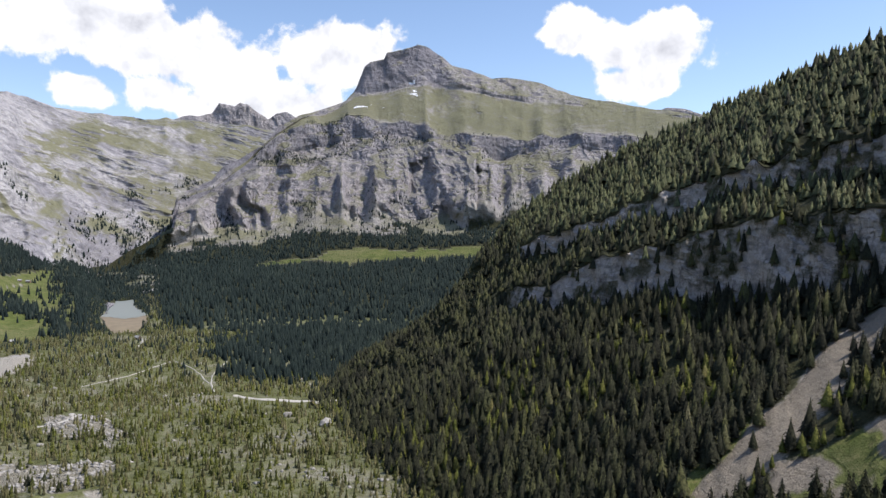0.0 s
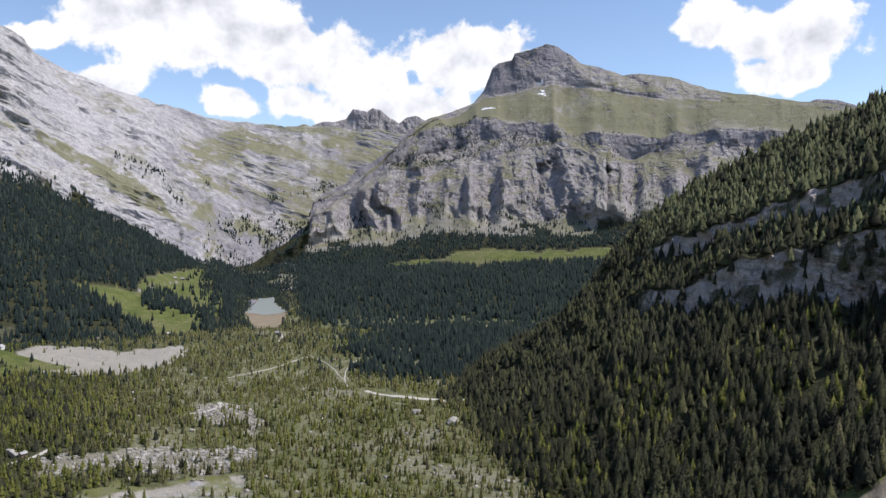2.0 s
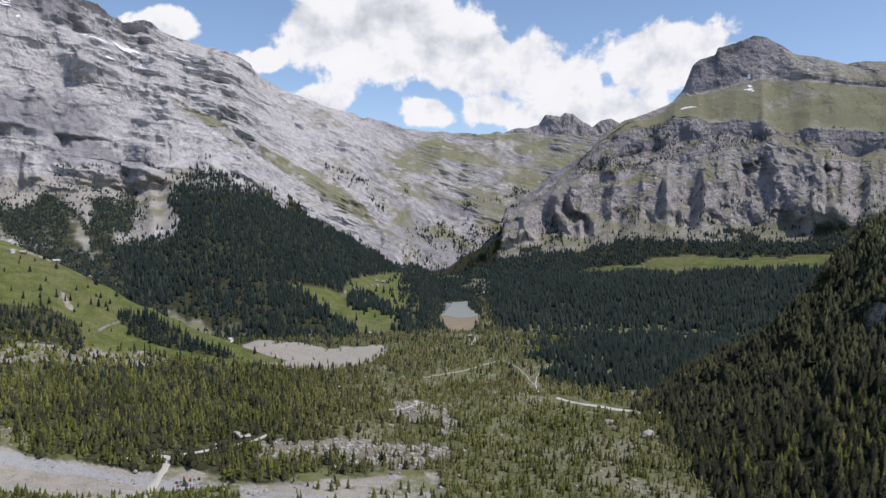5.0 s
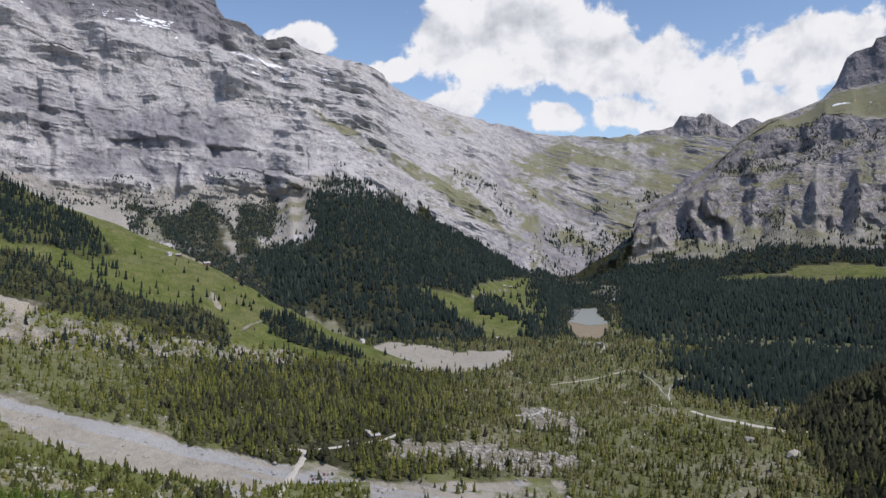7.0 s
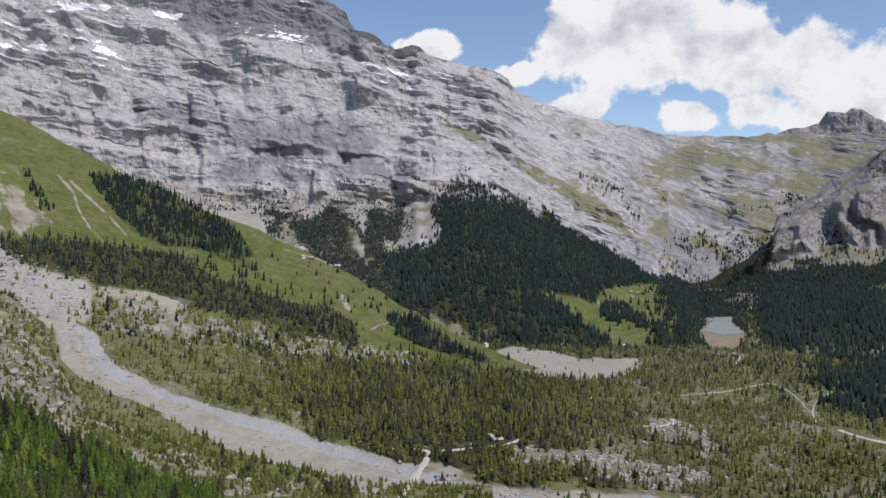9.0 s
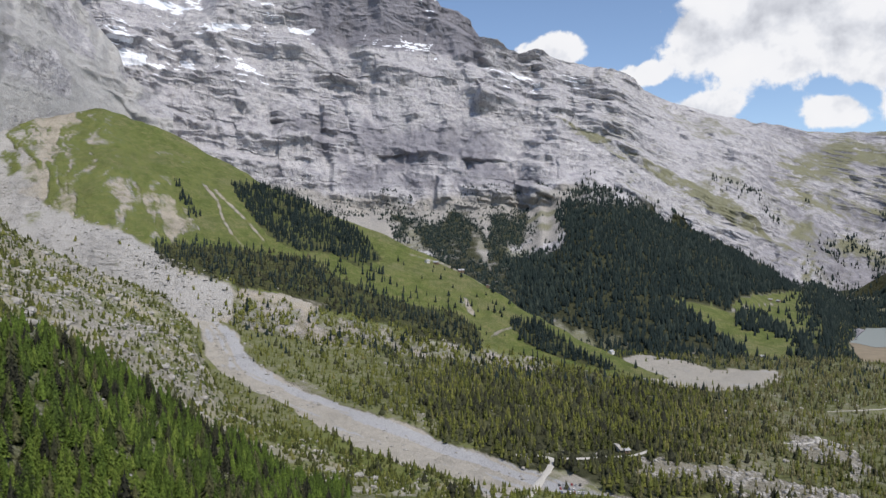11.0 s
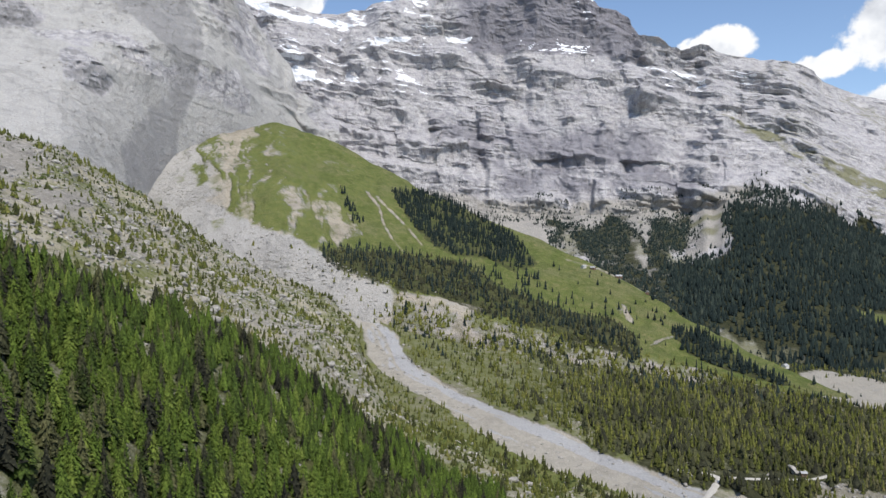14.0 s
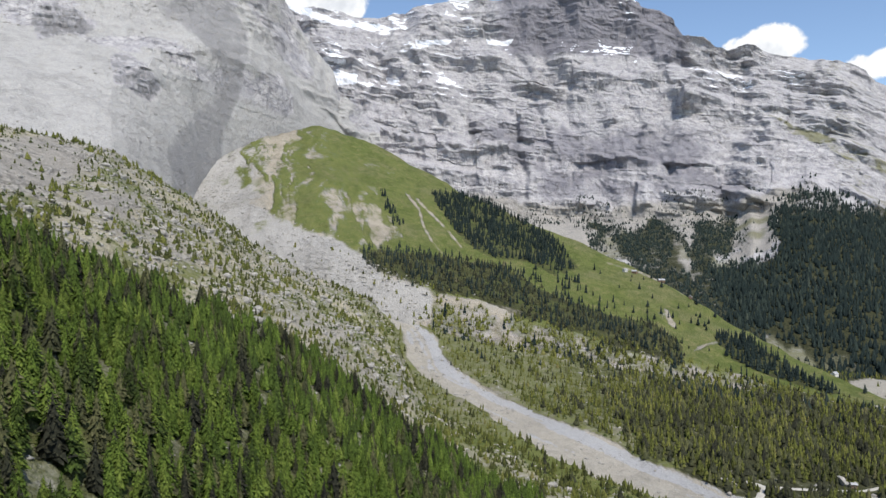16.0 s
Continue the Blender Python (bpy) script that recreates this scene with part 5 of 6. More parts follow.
E = Slope([E_NEAR, E_EDGE, E_CREST], [60, 60], 41.0, 120.5, 0.19, 120.0, 0.68, (), 0.36)
E.carve([(90, 7, 0.5), (25, 2.0, 0.8)], [], 11, None, 5.0).done()
e_crag = soften(E.zone(HILL_CRAG) + E.zone(HILL_CRAG_LOW), 2)
crag_e = np.radians(E.E)
E.r = E.r - 9.0 * e_crag * (0.6 + 0.7 * fbm(E.s / 14, E.z / 9, E.z * 0, 4, 69, True))
E.z = EYE + E.r * np.tan(crag_e)
E.done()
e_wood = (E.v > -0.9) * (1 - smooth(E.v, 0.96, 1.02))
E.masks = {"grass": (0.28 + 0.34 * E.patch(30, 28, -0.1, 0.35)) + 0.3 * (E.v < 1), "gravel": (0.35 + 0.4 * E.patch(50, 29, -0.2, 0.2)) * (E.v > 1) * (1 - 0.8 * e_crag), "wood": 0.45 * e_wood}
low_bank = smooth(-E.B, -76, -68) * smooth(E.v, 0.9, 1.0)
E.masks["grass"] = (E.masks["grass"] + 0.4 * low_bank * (0.4 + 0.6 * E.patch(25, 80, -0.2, 0.2))) * (1 - 0.75 * e_crag)
grid_mesh("hillside", E.P, MAT_HILL, E.masks, "hillside of larch wood below a slope of grey boulders", "hill")

Fh = Slope([F_FOOT, F_CLIFF_FOOT, F_CLIFF_TOP, F_BAND_FOOT, F_BAND_TOP, F_CREST], [84, 44, 22, 30, 34], -44.0, 13.0, 0.16, 300.0, ragged=(0, 0.5, 0.7, 0.5, 0.6, 0.0))
Fh.carve([(70, 9, 0.4), (24, 7.5, 0.3), (9, 2.8, 0.45)], [(16, 0.6, 0.35)], 13, lambda v, b: 0.35 * (1 - 0.75 * smooth(-b, 17, 22) * (v < 0.85)) + 0.65 * ((v > 0.9) & (v < 2.1) | (v > 2.9) & (v < 4.1)), 4.0, teeth=((46, 9), (17, 4))).done()
f_rock = np.clip(((Fh.v > 1.0) & (Fh.v < 2.0) | (Fh.v > 3.0) & (Fh.v < 4.0)) * (1 - smooth(Fh.B, -8, -4)), 0, 1) * np.clip(0.3 + Fh.patch(22, 30, -0.25, 0.05), 0, 1)
open_slope = soften(np.maximum(Fh.zone(CHUTE), Fh.zone(CHUTE_SIDE)), 2)
below = np.maximum(inside(Fh.jb, Fh.je + 1.6, CHUTE), inside(Fh.jb, Fh.je + 1.2, CHUTE_SIDE))
chute_turf = soften(np.clip(Fh.zone(CHUTE_TURF) + Fh.zone(CHUTE_SIDE) * Fh.patch(18, 54, 0.0, 0.2), 0, 1), 2)
Fh.masks = {"grass": 0.55 * (1 - f_rock) * (1 - open_slope) + 1.15 * chute_turf, "gravel": 1.3 * open_slope, "wood": 0.8 * (1 - f_rock) * (1 - open_slope) * (1 - chute_turf), "snow": NONE(Fh)}
grid_mesh("forest_ridge", Fh.P, MAT_RIDGE, Fh.masks, "dark spruce-covered ridge with pale rock bands", "hill", False)

# ---- lake ----
def flat_sheet(name, poly, z, material, label, category, kind="structure"):
    bm = bmesh.new()
    corners = [Vector((*on_ground(*p), z)) for p in poly]
    shore = []
    for p, q in zip(corners, corners[1:] + corners[:1]):
        for k in range(6):
            v = p.lerp(q, k / 6)
            wave = noise.noise_vector(Vector((v.x / 14, v.y / 14, 0.0)))
            shore.append(bm.verts.new((v.x + 5 * wave.x, v.y + 9 * wave.y, z)))
    bm.faces.new(shore)
    bmesh.ops.triangulate(bm, faces=bm.faces)
    bmesh.ops.recalc_face_normals(bm, faces=bm.faces)
    me = bpy.data.meshes.new(name)
    bm.to_mesh(me), bm.free()
    me.materials.append(material)
    return tagged(new(name, me), label, category, kind=kind)


m, n = material("lake_water")
ripple = n.noise(n.add("ShaderNodeNewGeometry").outputs["Position"], 0.6, 3.0)
finish(n, (0.24, 0.262, 0.235), 0.35, ripple, 0.15, 0.1, 0.3)
MAT_WATER = m
flat_sheet("lake_bed", LAKE, 0.4, MAT_MUD, "dried brown mud shore of the small lake", "lake shore")
flat_sheet("lake", LAKE_WATER, 0.9, MAT_WATER, "small calm grey-green mountain lake", "lake")


# ---- woods ----
def tall(n, lo, hi, seed):
    g = np.random.default_rng(seed)
    return lo + (hi - lo) * g.random(n) ** 1.3


def sizes(n, lo, span, power, seed):
    return lo + span * np.random.default_rng(seed).random(n) ** power


def clear_of(places, lines, gap):
    keep = np.ones(len(places), bool)
    for line in lines:
        pts = np.array(line)
        for (x0, y0), (x1, y1) in zip(pts, pts[1:]):
            d = np.array([x1 - x0, y1 - y0])
            t = np.clip(((places[:, 0] - x0) * d[0] + (places[:, 1] - y0) * d[1]) / (d @ d + 1e-9), 0, 1)
            keep &= np.hypot(places[:, 0] - x0 - t * d[0], places[:, 1] - y0 - t * d[1]) > gap
    return places[keep]


ROADS = [[on_ground(*p) for p in line] for line in (ROAD_A, ROAD_B, ROAD_C, TRACK_A, TRACK_B, TRACK_C, TRACK_D)]
far_wood = sow(A, A.masks["wood"] * (1 - inside(A.B, A.E + 0.25, SHELF)) * smooth(A.v, -0.5, 0.0) * (A.B < 27) * ((A.v < 3.9) | (A.B > 20)), 0.0075, 1)
plant("spruce_forest", far_wood, tall(len(far_wood), 13, 24, 1), TINY, MAT_SPRUCE, "dark spruce forest below the cliffs", "forest", 1)
tufts = sow(A, a_tuft, 0.008, 2)
plant("spruce_clumps", tufts, tall(len(tufts), 8, 16, 2), FAR, MAT_SPRUCE, "scattered dark spruces on rock ledges", "forest", 2)
cone = np.concatenate([sow(Bw, b_cone, 0.018, 3), sow(Bw, np.maximum(Bw.zone(ALP_CLUMP_A), Bw.zone(ALP_CLUMP_B)), 0.016, 4), sow(Bw, Bw.zone(ALP_MEADOW), 0.0003, 28), sow(Bw, b_low, 0.008, 26), sow(Bw, b_clump, 0.006, 30)])
scrub = sow(Bw, b_scrub, 0.03, 5)
plant("dwarf_pines", scrub, tall(len(scrub), 4, 11, 36), TINY, MAT_SPRUCE, "dark dwarf pines on the scree below the wall", "shrubs", 36, 0.03, (1.1, 2.0))
plant("mountain_forest", cone, tall(len(cone), 10, 21, 3), TINY, MAT_SPRUCE, "dense dark spruce forest at the foot of the wall", "forest", 3)
dens = (1 - floor.treeless + 0.3 * floor.blocks + 0.4 * floor.delta * floor.patch(26, 68, -0.1, 0.2) + floor.flat * (0.04 + 0.3 * smooth(floor.E, -9.9, -9.4)) * floor.patch(22, 57, 0.0, 0.25)) * np.clip(1.05 - 0.7 * floor.stony, 0, 1) * (1 - 0.4 * floor.near_river) * (floor.r > 400) * (floor.r < np.where((floor.B > 19.5) & (floor.B < 28), 2500, 1330)) * (1 - np.max([inside(floor.B, floor.E + d, LAKE) for d in (0.0, 0.12)], axis=0)) * (floor.B > -30) * (floor.B < 100) * (1 - 0.35 * smooth(floor.r, 700, 1000))
pines = clear_of(sow(floor, dens, 0.047, 6), ROADS, 2.5)
pines = clear_of(clear_of(pines, ROADS[3:4], 14), ROADS[4:6], 5)
LOT = [[on_ground(*p) for p in PARKING]]
pines = clear_of(clear_of(pines, LOT, 14), ROADS[1:3], 9)
pr = np.hypot(pines[:, 0], pines[:, 1])
hp = tall(len(pines), 3.0, 9.5, 6)
pb = np.degrees(np.arctan2(-pines[:, 0], pines[:, 1]))
grown = np.exp(-((pb - 47) / 13) ** 2) * smooth(pr, 500, 600) * (1 - smooth(pr, 950, 1100))
hp = hp * (1 + 0.45 * grown)
dark_ones = rng.random(len(pines)) < 0.42 * grown
plant("tall_pines", pines[dark_ones], hp[dark_ones] * 1.1, ROUND, MAT_FIR, "darker grown pines in the middle of the valley wood", "forest", 37)
pines, hp, pr = pines[~dark_ones], hp[~dark_ones], pr[~dark_ones]
pb = np.degrees(np.arctan2(-pines[:, 0], pines[:, 1]))
gloom_wood = smooth(-pb + 3.5 * fbm(pines[:, 0] / 60, pines[:, 1] / 60, pines[:, 0] * 0, 3, 95), -21.0, -14.0) * smooth(pr, 800, 950)
dry = rng.random(len(pines)) < (1 - gloom_wood) * 0.62 * smooth(-pb, -42, -30) * (0.5 + 0.5 * smooth(fbm(pines[:, 0] / 90, pines[:, 1] / 90, pines[:, 0] * 0, 3, 94), -0.3, 0.2))
plant("dry_pines", pines[dry], hp[dry], FAR, MAT_OLIVE, "olive brown young pines on the dry rockslide ground", "forest", 42)
pines, hp, pr, gloom_wood = pines[~dry], hp[~dry], pr[~dry], gloom_wood[~dry]
plant("pine_wood", pines[pr < 720], hp[pr < 720], YOUNG, MAT_PINE, "young yellow-green pine wood on the rockslide", "forest", 6)
back = rng.random(len(pines)) < np.maximum(0.4 * smooth(pr, 850, 1250), 0.97 * gloom_wood)
plant("spruce_mix", pines[back], hp[back] * (1.25 + 0.9 * gloom_wood[back]), TINY, MAT_SPRUCE, "dark spruces among the pines of the valley floor", "forest", 31)
shore = sow(floor, inside(floor.B * 0.62 + 0.38 * 23.0, floor.E * 0.62 - 0.38 * 8.2, LAKE) * (1 - np.max([inside(floor.B, floor.E + d, LAKE) for d in (0.0, 0.12)], axis=0)), 0.03, 32)
plant("shore_spruces", shore, tall(len(shore), 6, 13, 32), FAR, MAT_SPRUCE, "dark spruces round the small lake", "forest", 32)
pines, hp, pr = pines[~back], hp[~back], pr[~back]
plant("pine_wood", pines[pr >= 720], hp[pr >= 720], FAR, MAT_PINE, "young yellow-green pine wood on the rockslide", "forest", 7)


def clumped(poly, rounds):
    return soften(C.zone(poly), rounds) ** 1.5 * (0.3 + 0.7 * C.patch(20, 63, -0.25, 0.1))


spur = np.concatenate([sow(C, clumped(GROVE, 3), 0.026, 8), sow(C, clumped(SPUR_WOOD, 2), 0.034, 9), sow(C, c_apron * (1 - c_scree) * (1 - c_channel) * C.patch(40, 75, 0.0, 0.3), 0.006, 35), sow(C, C.zone(LINE_TREES), 0.012, 19), sow(C, C.zone(TREE_BELT) * C.patch(22, 116, -0.05, 0.2), 0.006, 49)])
apron_pines = sow(C, c_apron * (1 - c_channel) * (1 - 0.6 * inside(C.jb, C.je + 0.3, SIDE_CHANNEL)) * np.clip(1.1 - 0.95 * c_rubble, 0, 1) * (1 - 0.9 * c_scree), 0.045, 27)
plant("apron_pines", apron_pines, tall(len(apron_pines), 4, 10, 27), ROUND, MAT_PINE, "young pines on the stony apron of the spur", "forest", 27)
foot = sow(C, clumped(SPUR_FOOT_WOOD, 10) * (1 - c_channel), 0.042, 10)
half = rng.random(len(foot)) < 0.5
plant("foot_spruces", foot[half], tall(int(half.sum()), 6, 15, 38), SLIM, MAT_SPRUCE, "dark spruces along the foot of the meadow spur", "forest", 38)
plant("foot_pines", foot[~half], tall(int((~half).sum()), 4, 12, 39), ROUND, MAT_FIR, "olive green pines along the foot of the meadow spur", "forest", 39)
plant("meadow_spruces", spur, tall(len(spur), 9, 18, 8), SLIM, MAT_SPRUCE, "dark spruce groves on the green meadow", "forest", 8)
lone = sow(C, (C.B < 64) * (1 - c_bare) * (1 - c_apron) * (C.v > 0.15) * (C.v < 0.98) * (0.25 + C.patch(70, 53, 0.0, 0.25)), 0.0007, 11)
larch = sow(E, e_wood * np.clip(1.1 - 1.05 * E.patch(22, 34, 0.2, 0.32), 0, 1) * (E.B > 62) * (1 - 0.85 * smooth(E.B, 104, 107)), 0.043, 12)
shrub = sow(E, (E.v > 1.0) * (E.v < 2.02) * (1 - 0.9 * e_crag) * (0.25 + 0.9 * low_bank + E.patch(35, 35, -0.05, 0.25)), 0.021, 13)
low_shrub = np.concatenate([sow(E, (E.v > 0.98) * (E.v < 2.02) * (1 - 0.8 * e_crag) * (0.25 + 0.75 * E.patch(14, 114, -0.05, 0.25)), 0.04, 47),
                            sow(floor, (1 - floor.treeless) * floor.near_river * (floor.r > 410) * (floor.r < 900) * (floor.B > 40) * (floor.B < 90) * (0.2 + 0.8 * floor.patch(14, 115, -0.1, 0.2)), 0.04, 48)])
plant("juniper_scrub", low_shrub, sizes(len(low_shrub), 0.7, 2.2, 2, 47), TINY, MAT_SCRUB, "low dark green juniper and alder scrub between the stones", "shrubs", 47, 0.05, (2.2, 4.5))
plant("slope_shrubs", shrub, tall(len(shrub), 2.5, 8, 13), ROUND, MAT_PINE, "small pines between the boulders", "shrubs", 13)
ridge = sow(Fh, (0.12 + 0.88 * smooth(Fh.B, -40, -36)) * (1 - 0.86 * f_rock) * (1 - 0.96 * open_slope) * (1 - 0.2 * below) * (0.6 + 0.4 * Fh.patch(24, 62, -0.25, 0.1)) * smooth(Fh.v, -0.6, 0.0), 0.034, 14)

bright = rng.random(len(ridge)) < 0.5 * smooth(fbm(ridge[:, 0] / 60, ridge[:, 1] / 60, ridge[:, 2] / 60, 3, 61), -0.1, 0.3) * smooth(np.hypot(ridge[:, 0], ridge[:, 1]), 720, 520)
plant("ridge_larches", ridge[bright], tall(int(bright.sum()), 8, 16, 33), MIDB, MAT_PINE, "bright green larches among the dark spruces", "forest", 33)
ridge = ridge[~bright]
# Higher trees get the lighter leaf colour, as if more sunlit.
pale = rng.random(len(ridge)) < 0.7 * smooth(ridge[:, 2], 150, 215)
plant("ridge_pines", ridge[pale], tall(int(pale.sum()), 8, 15, 46), ROUND, MAT_SUNNY_RIDGE, "grey-green trees on the upper ridge, coloured lighter for the sun", "forest", 46)
ridge = ridge[~pale]


def tree_things(places, heights, leaf, label, category, group, seed, whorls=34, arms=12):
    """Trees of their own: a trunk and a crown each."""
    g = np.random.default_rng(seed)
    made = []
    for k in range(4):
        crown_v, crown_f = bough_tree(whorls, arms, seed + k, (0.24, 0.27, 0.30, 0.22)[k])
        cm = bpy.data.meshes.new("crown")
        fill_mesh(cm, crown_v, crown_f)
        cm.materials.append(leaf)
        bm = bmesh.new()
        bmesh.ops.create_cone(bm, cap_ends=True, segments=7, radius1=0.014, radius2=0.002, depth=1.0)
        bmesh.ops.translate(bm, verts=bm.verts, vec=(0, 0, 0.46))
        tm = bpy.data.meshes.new("trunk")
        bm.to_mesh(tm), bm.free()
        tm.materials.append(MAT_BARK)
        made.append((tm, cm))
    for p, h in zip(places, heights):
        tm, cm = made[g.integers(0, 4)]
        root = tagged(new("conifer"), label, category, group)
        root.matrix_world = Matrix.Translation(p) @ Matrix.Rotation(g.uniform(0, 6.28), 4, "Z") @ Matrix.Diagonal((h * g.uniform(0.85, 1.2), h * g.uniform(0.85, 1.2), h, 1))
        for nm, me in (("trunk", tm), ("crown", cm)):
            new(nm, me).parent = root


def wood_by_distance(places, heights, leaf, name, label, single, group, seed):
    r = np.hypot(places[:, 0], places[:, 1])
    bear = np.degrees(np.arctan2(-places[:, 0], places[:, 1]))
    seen = (bear > -33) & (bear < 103)
    order = np.argsort(np.where(seen, r, 1e9))[:92]
    own = np.zeros(len(places), bool)
    own[order] = True
    tree_things(places[own], heights[own], leaf, single, "tree", group, seed)
    near_by = ~own & seen & (r < 400)
    middle = ~own & seen & (r >= 400) & (r < 680)
    for k, (m, shapes) in enumerate(((near_by, NEAR), (middle, MIDB), (~own & ~near_by & ~middle, ROUND))):
        plant(name, places[m], heights[m], shapes, leaf, label, "forest", seed + k)


wood_by_distance(ridge, tall(len(ridge), 11, 23, 14) * np.interp(np.hypot(ridge[:, 0], ridge[:, 1]), [500, 800], [1.0, 0.72]), MAT_FIR, "ridge_forest", "dense dark spruce and fir forest on the ridge", "tall dark green spruce on the ridge slope", "spruces of the ridge", 40)
gloom = rng.random(len(larch)) < 0.16
plant("hillside_spruces", larch[gloom], tall(int(gloom.sum()), 9, 20, 41), [bough_tree(16, 8, 90 + i, 0.24 + 0.03 * i) for i in range(3)], MAT_FIR, "dark brownish spruces among the bright larches", "forest", 41)
larch = larch[~gloom]
wood_by_distance(larch, tall(len(larch), 8, 17, 12), MAT_LARCH, "larch_wood", "dense bright green larch and spruce wood", "bright green larch on the hillside", "larches of the hillside", 60)

tree_things(lone, tall(len(lone), 7, 15, 11), MAT_SPRUCE, "lone dark spruce on the green meadow spur", "tree", "spruces on the meadow", 80, 10, 6)

# ---- boulders ----
def chip_shape(seed):
    g = np.random.default_rng(seed)
    V = np.array([(1, 0, 0), (0, 1, 0), (-1, 0, 0), (0, -1, 0), (0, 0, 0.8), (0, 0, -0.6)]) * 0.5
    V = V * g.uniform(0.65, 1.2, (6, 1)) + g.normal(0, 0.07, (6, 3))
    return V, np.array([(0, 1, 4), (1, 2, 4), (2, 3, 4), (3, 0, 4), (1, 0, 5), (2, 1, 5), (3, 2, 5), (0, 3, 5)])


CHIPS = [chip_shape(i) for i in range(6)]


stones = sow(E, (E.v > 1.0) * (E.v < 2.05) * (1 - 0.9 * e_crag) * (1 - 0.6 * low_bank) * (0.25 + 0.75 * E.patch(40, 36, -0.3, 0.3)), 0.075, 15)
stone_size = sizes(len(stones), 0.8, 5.0, 3.3, 3)
big_ones = np.argsort(-stone_size)[:90]
plant("boulder_field", np.delete(stones, big_ones, 0), np.delete(stone_size, big_ones), CHIPS, MAT_STONE, "field of pale grey boulders", "boulders", 15, 0.0, (0.9, 1.7))
bare = sow(E, (E.v > 0.05) * (E.v < 1.0) * (E.B > 62) * (E.B < 104) * E.patch(22, 34, 0.16, 0.3), 0.06, 25)
plant("wood_boulders", bare, sizes(len(bare), 0.8, 3.2, 3, 5), CHIPS, MAT_STONE, "pale boulders in gaps of the larch wood", "boulders", 25, 0.0, (0.9, 1.7))
scree = sow(D, (D.v < 1.9) * (D.B < 104) * D.patch(130, 37, 0.0, 0.35), 0.016, 18)
plant("scree_boulders", scree, sizes(len(scree), 0.8, 5.5, 5, 6), CHIPS, MAT_STONE, "pale boulders strewn over the scree", "boulders", 18, 0.0, (0.9, 1.7))
rubble = np.concatenate([sow(floor, floor.blocks * (0.3 + 0.7 * floor.patch(18, 39, -0.2, 0.2)) + 0.05 * floor.delta, 0.2, 16), sow(floor, (1 - floor.treeless) * (1 - 0.75 * floor.lush) * (0.16 + floor.stony) * (floor.r < 1150) * (floor.r > 420), 0.011, 17), sow(C, c_apron * c_rubble, 0.02, 29), sow(C, c_scree * (0.3 + C.patch(40, 66, -0.1, 0.3)), 0.045, 34)])
rubble = clear_of(np.concatenate([rubble, sow(floor, floor.river * (0.2 + 0.8 * floor.patch(20, 44, -0.1, 0.3)), 0.022, 45)]), LOT, 18)
plant("rockslide_blocks", rubble, sizes(len(rubble), 0.7, 5.0, 4, 4), CHIPS, MAT_STONE, "pale blocks of the old rockslide", "boulders", 16, 0.0, (0.9, 1.7))


boulder_meshes = []
for k in range(5):
    bm = bmesh.new()
    bmesh.ops.create_icosphere(bm, subdivisions=2, radius=0.5)
    for v in bm.verts:
        v.co *= 1 + 0.5 * noise.noise(v.co * 2.3 + Vector((k * 9, 0, 0)))
        v.co.z *= 0.75
    me = bpy.data.meshes.new("boulder")
    bm.to_mesh(me), bm.free()
    me.materials.append(MAT_STONE)
    boulder_meshes.append(me)
g_turn = random.Random(9)
for i in big_ones:
    ob = tagged(new("boulder", boulder_meshes[i % 5]), "large pale grey boulder on the stony slope", "boulder", "boulders of the slope")
    d = float(stone_size[i]) * 1.25
    ob.matrix_world = Matrix.Translation(Vector(stones[i]) + Vector((0, 0, 0.15 * d))) @ Matrix.Rotation(g_turn.uniform(0, 6.28), 4, "Z") @ Matrix.Diagonal((d * g_turn.uniform(0.9, 1.5), d, d, 1))


def part(name, bm, material, parent, label=""):
    me = bpy.data.meshes.new(name)
    bm.to_mesh(me), bm.free()
    me.materials.append(material)
    ob = new(name, me)
    ob.parent = parent
    return tagged(ob, label)


def great_block(b, e, size, seed):
    """One house-sized angular block of the rockslide, a little sunk in the ground."""
    g = np.random.default_rng(seed)
    bm = bmesh.new()
    for p in g.normal(0, 1, (22, 3)):
        p = p / (np.abs(p) ** 3).sum() ** (1 / 3) * g.uniform(0.42, 0.58)
        bm.verts.new((p[0] * size * 1.25 + 0.3 * p[2] * size, p[1] * size, p[2] * size * 0.85))
    hull = bmesh.ops.convex_hull(bm, input=bm.verts)
    bmesh.ops.delete(bm, geom=[v for v in bm.verts if not v.link_faces], context="VERTS")
    bmesh.ops.bevel(bm, geom=bm.edges[:], offset=size * 0.02, segments=1, affect="EDGES")
    x, y = on_ground(b, e)
    me = bpy.data.meshes.new("boulder")
    bm.to_mesh(me), bm.free()
    me.materials.append(MAT_STONE)
    ob = tagged(new("boulder", me), "huge pale angular boulder among the young pines", "boulder", "great boulders")
    ob.matrix_world = pose(x, y, float(ground_height(np.array(x), np.array(y))) + size * 0.3, 0, 0, g.uniform(0, 360))


for k, ((b, e), size) in enumerate(zip(BLOCKS, (6.0, 9.0, 5.0, 9.0, 9.0))):
    great_block(b, e, size, k)


